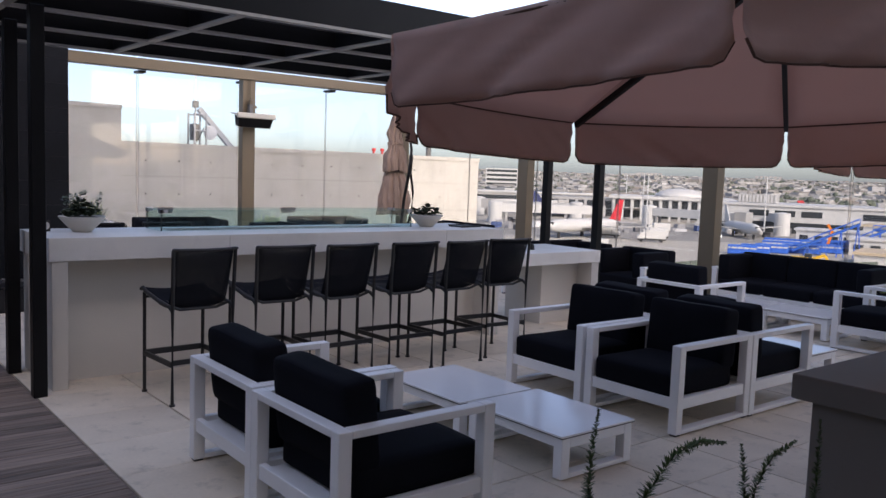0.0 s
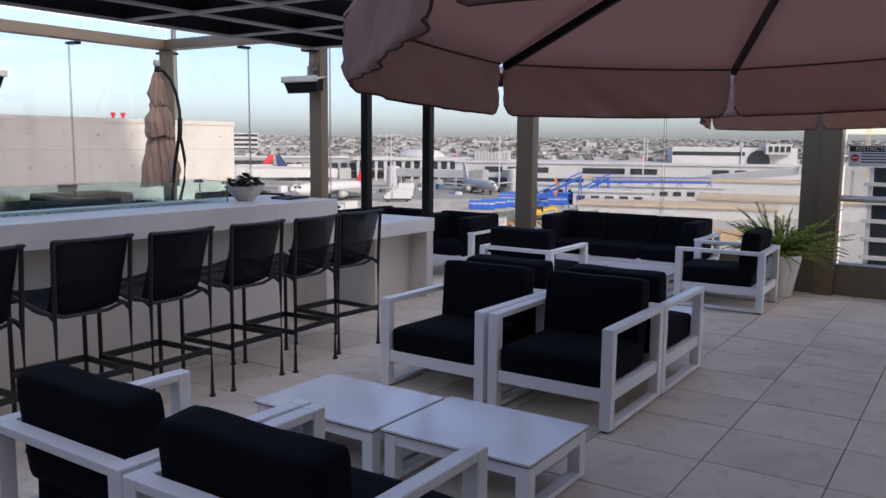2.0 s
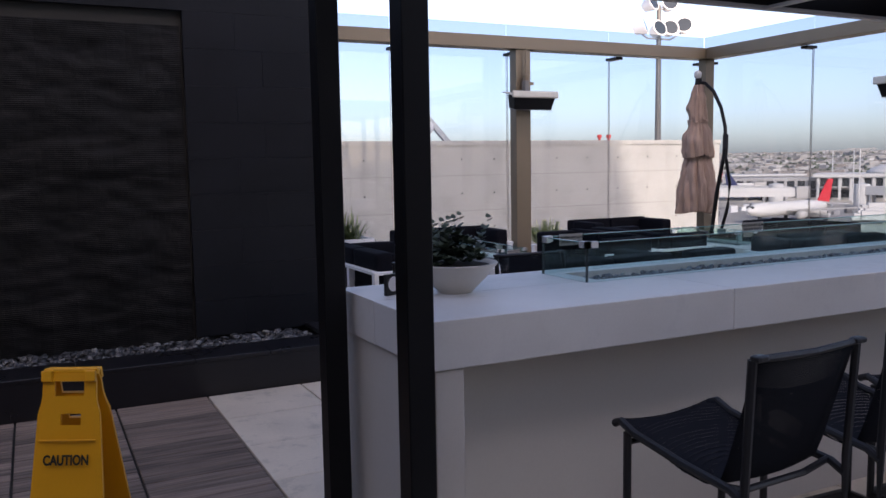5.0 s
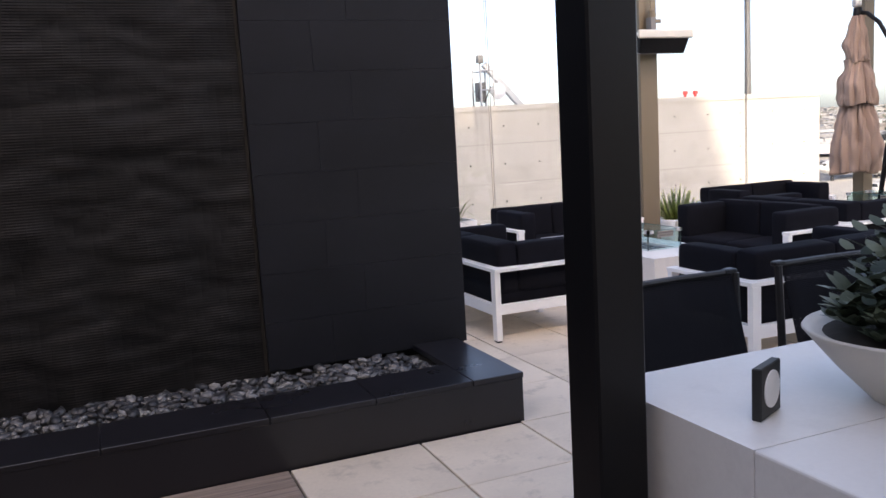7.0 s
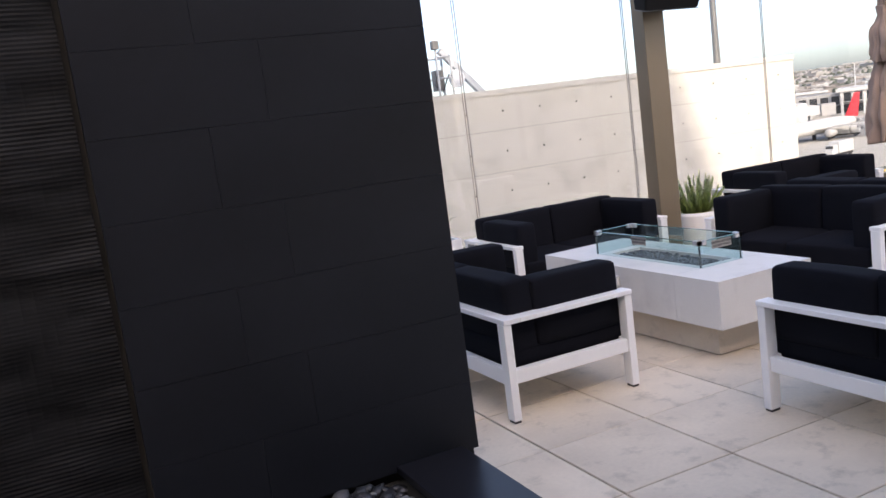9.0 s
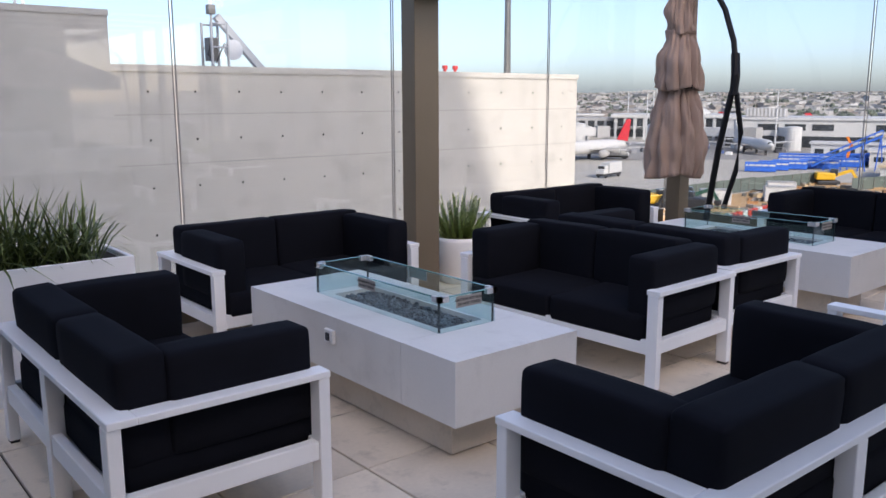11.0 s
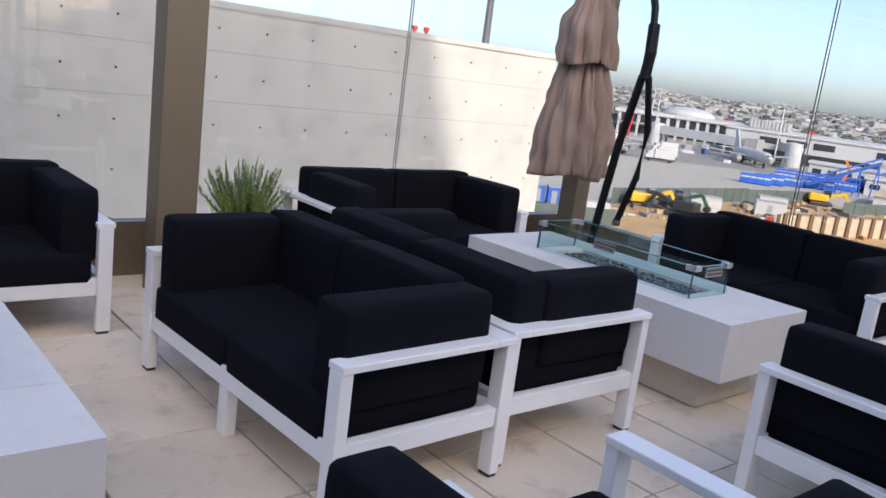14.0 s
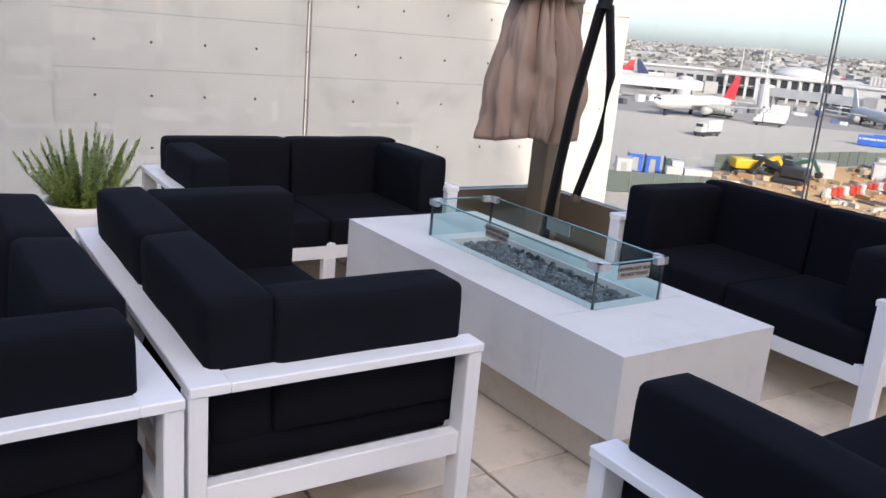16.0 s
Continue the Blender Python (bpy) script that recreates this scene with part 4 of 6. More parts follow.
# ---- infrared heaters on the posts ----
def heater(m):
    h = thing("patio_heater", "black infrared heater with a silver hood on a post", "heater", m, "post heaters")
    part("hood", moved(merged(moved(box(-0.37, -0.14, -0.006, 0.37, 0.14, 0.006, 0.004, 1), pose(0, 0.02, 0.105, 12)), moved(box(-0.37, -0.035, -0.045, 0.37, 0.0, 0.05, 0.016, 3), pose(0, -0.1, 0.085))), pose(0, 0, 0)), M_SILVER, h)
    bm = box(-0.33, -0.1, -0.1, 0.33, 0.1, 0.08, 0.018, 2)
    for v in bm.verts:
        if v.co.z < 0:
            v.co.x *= 0.93
            v.co.y *= 0.8
    part("housing", moved(bm, pose(0, 0, 0, 14)), M_BLACK, h)
    part("grille", moved(boxes([(-0.3 + 0.04 * k, -0.085, -0.108, -0.292 + 0.04 * k, 0.085, -0.101) for k in range(16)]), pose(0, 0, 0, 14)), M_SOCKET, h)
    part("bracket", boxes([(-0.04, 0.06, 0.1, 0.04, 0.22, 0.14), (-0.03, 0.1, 0.13, 0.03, 0.2, 0.3)], 0.004), M_SOCKET, h)
    part("gas_valve", merged(moved(lathe([(0.03, 0), (0.045, 0.03), (0.045, 0.1), (0.02, 0.13)], 12), pose(0.02, 0.15, 0.27)), box(0.04, 0.12, 0.24, 0.12, 0.16, 0.28)), M_BRONZE, h)
    part("hose", tube([(0.02, 0.16, 0.4), (0.06, 0.14, 0.33), (0.03, 0.12, 0.2), (-0.03, 0.12, 0.12)], 0.012, 6), M_SOCKET, h)
    part("pipe", tube([(0.02, 0.17, 0.38), (0.02, 0.17, 0.75)], 0.014, 6), M_BRONZE, h)
    return h


he = heater(pose(7.14, 13.8, 2.46))
copy_thing(he, pose(10.33, 10.46, 2.46, 0, 0, -90))
copy_thing(he, pose(10.33, 6.76, 2.46, 0, 0, -90))
cam_pod = thing("sound_speaker", "small black loudspeaker under the beam", "loudspeaker", pose(10.5, 10.5, 3.1))
part("cabinet", box(-0.1, -0.1, -0.12, 0.1, 0.1, 0.099, 0.02, 2), M_BLACK, cam_pod)
part("grille", box(-0.105, -0.08, -0.1, -0.1005, 0.08, 0.08), M_SOCKET, cam_pod)


# ---- plants ----
def leaf_mesh(name, items, material, parent, label=""):
    """items: origin, direction, length, width, bend; each becomes a tapered blade of three quads."""
    verts, faces = [], []
    for o, d, ln, w, bend in items:
        o, d = Vector(o), Vector(d).normalized()
        side = d.cross(Vector((0, 0, 1)))
        side = side.normalized() if side.length > 1e-3 else Vector((1, 0, 0))
        k = len(verts)
        for t, ww in ((0, 0.7), (0.35, 1.0), (0.7, 0.75), (1.0, 0.08)):
            p = o + d * ln * t + Vector((0, 0, -bend * t * t * ln))
            verts += [p + side * w * ww / 2, p - side * w * ww / 2]
        for j in range(3):
            faces.append((k + 2 * j, k + 2 * j + 1, k + 2 * j + 3, k + 2 * j + 2))
    me = quads(name, verts, faces)
    me.materials.append(material)
    ob = new(name, me)
    ob.parent = parent
    if label:
        ob["label"] = label
    return ob


def bowl(m, seed, tall, label):
    b = thing("planter_bowl", label, "planter", m, "bowls on the bar")
    part("bowl", lathe([(0.066, 0.0), (0.07, 0.004), (0.125, 0.06), (0.174, 0.118), (0.171, 0.123), (0.156, 0.112), (0.0, 0.095)], 36), M_BOWL, b, smooth=True)
    part("soil", lathe([(0.155, 0.108), (0.1, 0.118), (0.0, 0.122)], 24), M_SOIL, b)
    r = random.Random(seed)
    items = []
    for _ in range(70):
        a, q = r.uniform(0, 6.28), r.uniform(0, 0.15)
        c = Vector((q * math.cos(a), q * math.sin(a), 0.12 + r.uniform(0.0, 0.1) * (1.15 - q * 5)))
        n_ = r.randint(9, 14)
        s = r.uniform(0.024, 0.055)
        for k in range(n_):
            t = 2 * math.pi * k / n_ + a
            up = r.uniform(0.25, 1.1)
            items.append((c, (math.cos(t), math.sin(t), up), s, s * 0.55, 0.1))
    for _ in range(tall):
        a, q = r.uniform(0, 6.28), r.uniform(0.03, 0.12)
        base = Vector((q * math.cos(a), q * math.sin(a), 0.14))
        lean = Vector((r.uniform(-0.5, 0.5), r.uniform(-0.5, 0.5), 1)).normalized()
        h = r.uniform(0.09, 0.2)
        for k in range(12):
            t = k * 2.4
            items.append((base + lean * h * k / 11, (math.cos(t), math.sin(t), 0.6), 0.035, 0.022, 0.1))
    leaf_mesh("succulent_planting", items, M_SUCC, b, "grey green succulents")
    return b


bowl(pose(2.37, 6.93, 1.11), 3, 14, "cream bowl of grey green succulents on the bar")
bowl(pose(5.72, 6.86, 1.11), 7, 0, "cream bowl of low succulents on the bar")
gp = thing("grass_planter", "white trough planter with spiky green grass", "planter", pose(4.18, 13.72, 0))
part("box", merged(box(-0.45, -0.24, 0, 0.45, -0.215, 0.72, 0.004, 1), box(-0.45, 0.215, 0, 0.45, 0.24, 0.72, 0.004, 1),
                   box(-0.45, -0.214, 0, -0.425, 0.214, 0.72, 0.004, 1), box(0.425, -0.214, 0, 0.45, 0.214, 0.72, 0.004, 1), box(-0.424, -0.214, 0.01, 0.424, 0.214, 0.6)), M_WHITE, gp)
part("soil", box(-0.424, -0.214, 0.6005, 0.424, 0.214, 0.69), M_SOIL, gp)
r9 = random.Random(6)
leaf_mesh("grass", [((r9.uniform(-0.3, 0.3), r9.uniform(-0.12, 0.12), 0.69), (r9.uniform(-1, 1), r9.uniform(-1, 1), r9.uniform(0.6, 2.2)), r9.uniform(0.3, 0.62), 0.014, r9.uniform(0.1, 0.75)) for _ in range(420)], M_GRASS, gp, "long arching blades")


def fern_items(r, base, count, spread, length, up=(0.6, 1.8), seedw=0.03):
    items = []
    for _ in range(count):
        a = r.uniform(0, 6.28)
        d = Vector((math.cos(a) * spread, math.sin(a) * spread, r.uniform(*up))).normalized()
        ln = r.uniform(*length)
        bend = r.uniform(0.1, 0.5)
        o = Vector(base) + Vector((r.uniform(-0.08, 0.08), r.uniform(-0.08, 0.08), 0))
        items += frond_items(r, o, d, ln, bend, seedw)
    return items


def frond_items(r, o, d, ln, bend, w, step=0.012):
    items = []
    n_ = int(ln / step)
    for k in range(n_):
        t = k / n_
        p = o + d * ln * t + Vector((0, 0, -bend * t * t * ln))
        for q in range(4):
            b = r.uniform(0, 6.28)
            ww = w * (1 - 0.75 * t ** 1.5) * (0.6 + 0.4 * math.sin(min(1, t * 5)))
            items.append((p, Vector((math.cos(b), math.sin(b), r.uniform(0.1, 0.9))) + d * 0.8, ww * r.uniform(0.8, 1.3), 0.008, 0.1))
    return items


fp = thing("fern_pot", "round white pot with a bright green foxtail fern", "planter", pose(7.7, 14.27, 0))
part("pot", lathe([(0.15, 0), (0.17, 0.01), (0.2, 0.36), (0.2, 0.4), (0.185, 0.4), (0.18, 0.36), (0.0, 0.35)], 30), M_WHITE, fp, smooth=True)

ep = thing("fern_urn", "white tapered urn with an arching green fern", "planter", pose(10.2, 3.42, 0))
part("urn", lathe([(0.13, 0), (0.15, 0.01), (0.23, 0.42), (0.24, 0.46), (0.22, 0.46), (0.2, 0.4), (0.0, 0.39)], 30), M_WHITE, ep, smooth=True)
r9 = random.Random(15)
leaf_mesh("fern", fern_items(r9, (0, 0, 0.42), 120, 1.0, (0.5, 0.9), (0.25, 1.6), 0.06), M_FERN, ep, "arching fronds")

np_ = thing("fern_planter", "dark planter with long foxtail fern fronds", "planter", pose(2.5, 1.1, 0))
part("pot", box(-0.3, -0.3, 0, 0.3, 0.3, 0.5, 0.015, 2), M_GREYBOX, np_)
part("soil", box(-0.28, -0.28, 0.5005, 0.28, 0.28, 0.52), M_SOIL, np_)
r9 = random.Random(19)


def brush(r, pts, w):
    """A foxtail frond: short needles all round a curved stem."""
    pts = [Vector(p) for p in pts]
    items, total = [], sum((b - a).length for a, b in zip(pts, pts[1:]))
    done = 0.0
    for i, (a, b) in enumerate(zip(pts, pts[1:])):
        d0 = (b - pts[max(0, i - 1)]).normalized()
        d1 = (pts[min(len(pts) - 1, i + 2)] - a).normalized()
        n_ = max(2, int((b - a).length / 0.0035))
        for k in range(n_):
            t = k / n_
            s = (done + (b - a).length * t) / total
            d = d0.lerp(d1, t).normalized()
            u = d.orthogonal().normalized()
            v = d.cross(u)
            ww = w * (1 - 0.8 * s ** 2.5) * r.uniform(0.7, 1.2)
            for q in range(4):
                e = r.uniform(0, 6.28)
                items.append((a.lerp(b, t), (u * math.cos(e) + v * math.sin(e)) + d * r.uniform(0.2, 0.9), ww, 0.0055, 0.05))
        done += (b - a).length
    return items


it = []
for pts in (((-0.1, 0.1, 0.5), (-0.38, 0.26, 0.7), (-0.455, 0.33, 0.887), (-0.45, 0.33, 1.0), (-0.43, 0.33, 1.11)),
            ((-0.05, 0.1, 0.5), (-0.22, 0.25, 0.66), (-0.23, 0.33, 0.836), (-0.11, 0.33, 0.926), (0.0, 0.33, 0.945), (0.14, 0.33, 0.918)),
            ((0.1, 0.1, 0.5), (0.25, 0.3, 0.66), (0.262, 0.33, 0.74), (0.243, 0.33, 0.83), (0.224, 0.33, 0.9)),
            ((0.12, 0.1, 0.5), (0.27, 0.3, 0.65), (0.31, 0.33, 0.73), (0.4, 0.33, 0.822), (0.55, 0.33, 0.85)),
            ((0.15, 0.1, 0.5), (0.5, 0.24, 0.56), (0.7, 0.33, 0.65), (0.705, 0.33, 0.77), (0.7, 0.33, 0.9)),
            ((0.0, -0.1, 0.5), (0.1, -0.2, 0.65), (0.2, -0.3, 0.7)), ((-0.1, -0.1, 0.5), (-0.15, -0.2, 0.65), (-0.2, -0.35, 0.68))):
    it += brush(r9, pts, 0.036)
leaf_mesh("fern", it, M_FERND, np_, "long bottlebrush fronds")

r9 = random.Random(12)
it = []
for q in range(60):
    a, lean, ln = r9.uniform(0, 6.28), r9.uniform(0.1, 1.25), r9.uniform(0.24, 0.42)
    o = Vector((0.1 * math.cos(a) * r9.random(), 0.1 * math.sin(a) * r9.random(), 0.34))
    d = Vector((math.cos(a) * lean, math.sin(a) * lean, 1)).normalized()
    it += brush(r9, [o, o + d * ln * 0.4, o + d * ln * 0.75 + Vector((0, 0, 0.02)), o + d * ln + Vector((0, 0, 0.06))], 0.036)
it += brush(r9, [(0.04, 0, 0.36), (0.05, 0, 0.6), (0.07, 0, 0.82)], 0.028)
leaf_mesh("fern", it, M_FERN, fp, "upright foxtail fronds")

# ---- stands, sign and small things ----
st = thing("service_stand", "dark taupe service stand with an overhanging top", "stand", pose(3.49, 1.69, 0))
part("top", box(0, -1.5, 0.865, 0.85, 0, 0.96, 0.004, 1), M_GREYBOX, st)
part("body", box(0.05, -1.45, 0, 0.8, -0.06, 0.864, 0.004, 1), M_GREYBOX, st)

cs = thing("caution_sign", "yellow folding wet floor sign standing on the deck", "floor sign", pose(0.95, 7.4, 0, 0, 0, -27))


def sign_leaf(lean):
    bm = bmesh.new()
    cols = [-0.16, -0.055, -0.03, 0.045, 0.055, 0.16]
    lv = [0.0, 0.2, 0.41, 0.485, 0.515, 0.545, 0.563, 0.603, 0.625]

    def half(z):
        pts = [(0.0, 0.16), (0.41, 0.124), (0.53, 0.114), (0.55, 0.1), (0.6, 0.1), (0.625, 0.092)]
        for (a, wa), (b, wb) in zip(pts, pts[1:]):
            if z <= b:
                return wa + (wb - wa) * (z - a) / (b - a)
        return pts[-1][1]
    for z0, z1 in zip(lv, lv[1:]):
        for c0, c1 in zip(cols, cols[1:]):
            if (z0 >= 0.562 and z1 <= 0.604 and c0 >= -0.056 and c1 <= 0.056) or (abs(z0 - 0.485) < 0.001 and c0 >= -0.031 and c1 <= 0.046):
                continue
            q = []
            for x, z in ((c0, z0), (c1, z0), (c1, z1), (c0, z1)):
                w = half(z)
                xx = -w if x == cols[0] else (w if x == cols[-1] else x)
                q.append(bm.verts.new((xx, 0, z)))
            bm.faces.new(q)
    bmesh.ops.remove_doubles(bm, verts=bm.verts[:], dist=1e-4)
    bmesh.ops.solidify(bm, geom=bm.faces[:], thickness=0.012)
    bm = merged(bm, moved(boxes([(-0.105, -0.016, 0.44, 0.105, -0.0085, 0.446), (-0.1, -0.018, 0.6, -0.06, 0.0, 0.63), (0.06, -0.018, 0.6, 0.1, 0.0, 0.63)], 0.003), pose(0, 0.002, 0)))
    return moved(bm, pose(0, 0, 0, lean))


def sign_print():
    tri = [(-0.07, 0.1), (0.07, 0.1), (0.0, 0.225)]
    bars = []
    for (ax, az), (bx, bz) in zip(tri, tri[1:] + tri[:1]):
        d = Vector((bx - ax, 0, bz - az))
        bars.append(moved(box(-0.007, -0.001, -0.007, d.length + 0.007, 0.001, 0.007), Matrix.Translation((ax, 0, az)) @ pose(0, 0, 0, 0, -math.degrees(math.atan2(d.z, d.x)), 0)))
    bars.append(moved(box(-0.007, -0.001, 0, 0.007, 0.001, 0.05), pose(0.0, 0, 0.13, 0, 25)))
    bars.append(moved(box(-0.03, -0.001, 0.0, 0.03, 0.001, 0.01), pose(0.0, 0, 0.145, 0, -30)))
    return (("heading", moved(text_mesh("CAUTION", 0.037, 0.0012, bold=0.0011), pose(0, 0, 0.39, 90))), ("warning_mark", merged(*bars)), ("lower_heading", moved(text_mesh("CUIDADO", 0.042, 0.0012, bold=0.0012), pose(0, 0, 0.06, 90))))


for rz, y in ((0, -0.02), (180, 0.02)):
    lf = part("leaf", moved(sign_leaf(-16), Matrix.Diagonal((1.03, 1.0, 1.43, 1))), M_YEL, cs, at=pose(0, y - 0.172 if rz == 0 else y + 0.172, 0, 0, 0, rz))
    for word, bm in sign_print():
        part(word, moved(bm, Matrix.Diagonal((1.03, 1.0, 1.43, 1)) @ pose(0, 0, 0, -16) @ pose(0, -0.0145, 0)), M_INK, lf)
part("hinge", moved(rounded(0.21, 0.035, 0.03, 0.012, 3), pose(0, 0, 0.862)), M_YEL, cs)

nm = thing("table_sign", "small black no smoking sign on the bar", "sign", pose(2.12, 7.0, 1.11, 0, 0, 25))
part("plate", box(-0.04, -0.008, 0, 0.04, 0.008, 0.085, 0.002, 1), M_INK, nm)
part("ring", moved(merged(lathe([(0.024, -0.001), (0.03, -0.001), (0.03, 0.001), (0.024, 0.001)], 24), moved(box(-0.026, -0.002, -0.001, 0.026, 0.002, 0.001), pose(0, 0, 0, 0, 0, 45))), pose(0, -0.0095, 0.045, 90)), M_WHITE, nm)
nm2 = thing("small_lantern", "small dark candle holder on the low counter", "candle holder", pose(7.15, 6.75, 0.835))
part("holder", lathe([(0.03, 0), (0.035, 0.005), (0.03, 0.06), (0.026, 0.06), (0.026, 0.01), (0, 0.01)], 16), M_INK, nm2)
part("candle", lathe([(0.02, 0.0105), (0.02, 0.045), (0, 0.047)], 12), M_WHITE, nm2)
tr = thing("menu_tray", "flat black tray lying on the bar end", "tray", pose(6.15, 6.75, 1.11, 0, 0, 8))
part("tray", box(-0.15, -0.1, 0, 0.15, 0.1, 0.012, 0.004, 1), M_INK, tr)
part("rim", boxes([(-0.15, -0.1, 0.0125, 0.15, -0.092, 0.022), (-0.15, 0.092, 0.0125, 0.15, 0.1, 0.022)]), M_INK, tr)
rs = thing("restricted_sign", "black and white restricted area notice on the low glass", "sign", pose(10.715, 2.55, 1.52, 0, 0, -90))
part("plate", box(-0.32, -0.004, -0.11, 0.32, 0.004, 0.11), M_PLAST, rs)
part("header", box(-0.318, -0.0065, 0.045, 0.318, -0.0045, 0.108), M_INK, rs)
part("header_text", moved(text_mesh("RESTRICTED AREA", 0.062, 0.0005), pose(0, -0.0075, 0.076, 90)), M_PLAST, rs)
part("lines", boxes([(-0.2, -0.0065, 0.02 - 0.03 * k, 0.28, -0.0045, 0.032 - 0.03 * k) for k in range(4)]), M_INK, rs)
M_RED = surface("signal red", (0.6, 0.03, 0.03), 0.5)
part("no_entry", moved(lathe([(0.04, -0.001), (0.04, 0.001)], 20), pose(-0.26, -0.0065, -0.02, 90)), M_RED, rs)
part("bar_mark", box(-0.285, -0.0095, -0.027, -0.235, -0.008, -0.013), M_PLAST, rs)

# ---- neighbouring concrete building ----
nb = thing("concrete_building", "pale board marked concrete building across the gap", "building")
part("wall", box(9.45, 28.4, -16, 25.25, 44.0, 2.2), M_CONC, nb)
part("stair_block", box(-14.0, 28.37, -16, 9.448, 44.0, 3.4), M_CONC, nb)
part("coping", box(9.45, 28.36, 2.2, 25.28, 28.75, 2.36), M_CONC, nb)
part("side_coping", box(24.9, 28.76, 2.2, 25.28, 44.0, 2.36), M_CONC, nb)
part("block_coping", box(-14.0, 28.34, 3.401, 9.47, 28.7, 3.54), M_CONC, nb)
part("joint", boxes([(9.45, 28.392, z, 25.25, 28.4, z + 0.018) for z in (-4.2, -2.95, 0.02, 1.2)]), M_CONCJ, nb)
holes = [moved(lathe([(0.026, 0.0), (0.031, 0.012), (0.0, 0.012)], 10), pose(x, 28.392, 1.745 - 1.135 * j, 90)) for x in (10.26, 11.41, 12.56, 13.74, 14.98, 16.26, 17.53, 18.85, 20.23, 21.62, 23.05, 24.5) for j in range(5)]
hb = part("tie_hole", merged(*holes), M_HOLE, nb)
tagged(hb, kind="stuff")
lf = thing("roof_ladder", "white caged ladder head on the stair block", "ladder", pose(7.6, 30.0, 3.4))
part("cage", boxes([(x, y, 0, x + 0.06, y + 0.06, 1.35) for x in (-0.5, 0.0, 0.5) for y in (0, 0.7)] + [(-0.5, y, z, 0.56, y + 0.05, z + 0.06) for y in (0, 0.7) for z in (0.45, 0.85, 1.29)] + [(x, 0, z, x + 0.05, 0.76, z + 0.06) for x in (-0.5, 0.5) for z in (0.85, 1.29)]), M_WHITE, lf)
an = thing("antenna_mount", "galvanised antenna mast with a sloping brace on the roof", "antenna", pose(12.75, 30.0, 2.2))
part("frame", merged(*[tube([(x, y, 0), (x, y, 1.35)], 0.04, 6) for x in (-0.25, 0.2) for y in (-0.3, 0.3)], *[tube([(-0.25, y, z), (0.2, y, z)], 0.03, 6) for y in (-0.3, 0.3) for z in (0.1, 0.7, 1.3)]), M_STEEL, an)
part("brace", merged(moved(box(-0.09, -0.09, 0, 0.09, 0.09, 2.0), Matrix.Translation((1.4, 0, 0.05)) @ Vector((-1.3, 0, 1.4)).to_track_quat("Z", "Y").to_matrix().to_4x4()), tube([(0.2, 0.0, 0.15), (1.4, 0, 0.12)], 0.035, 6)), M_STEEL, an)
part("mast", tube([(-0.1, 0, 0.2), (-0.1, 0, 1.7)], 0.035, 8), M_STEEL, an)
part("whip", tube([(-0.1, 0, 1.6), (-0.1, 0, 2.75)], 0.04, 8, 0.03), M_WHITE, an)
part("radio_box", boxes([(-0.28, -0.2, 0.35, -0.02, 0.1, 0.95), (-0.2, -0.1, 1.55, 0.0, 0.1, 1.8)], 0.02), M_SOCKET, an)
part("dish", moved(lathe([(0.0, 0.0), (0.2, 0.03), (0.27, 0.09), (0.26, 0.1), (0.0, 0.02)], 20), pose(0.4, -0.1, 0.65, 90)), M_WHITE, an, smooth=True)
part("cable", tube([(-0.2, -0.2, 0.9), (-0.35, -0.25, 0.5), (-0.15, -0.3, 0.3), (0.1, -0.3, 0.8)], 0.02, 6), M_EDGE, an)
lt = thing("floodlight_mast", "tall grey mast with a ring of white floodlights", "floodlight", pose(24.3, 30.9, 0))
part("mast", tube([(0, 0, 2.2), (0, 0, 7.9)], 0.13, 10, 0.09), M_SOCKET, lt)
part("crossarm", merged(tube([(-0.95, 0, 6.75), (-0.6, 0, 6.55), (0.6, 0, 6.55), (1.2, 0, 6.85)], 0.04, 6), tube([(-0.6, 0, 7.75), (0.6, 0, 7.75)], 0.04, 6)), M_STEEL, lt)
for x, z, rr in ((-0.95, 6.95, 40), (-0.1, 6.9, 0), (0.55, 6.95, -20), (1.35, 7.1, -40), (-0.5, 7.9, 20), (0.5, 7.95, -20)):
    lm = part("lamp_head", moved(lathe([(0.12, -0.3), (0.2, -0.26), (0.34, 0.18), (0.36, 0.2), (0.33, 0.21), (0, 0.2)], 16), pose(0, 0, 0, 70)), M_WHITE, lt, smooth=True, at=pose(x, 0, z, 0, 0, rr))
    part("lens", moved(lathe([(0.3, 0.215), (0.0, 0.216)], 16), pose(0, 0, 0, 70)), M_DARKGLASS, lm)
rp_ = thing("roof_pipes", "two short red capped roof vents", "roof vent", pose(20.84, 30.0, 2.2))
for x in (-0.22, 0.22):
    part("pipe", merged(tube([(x, 0, 0), (x, 0, 0.3)], 0.05, 8), tube([(x, 0, 0.3), (x, 0, 0.42)], 0.09, 8)), M_RED, rp_)

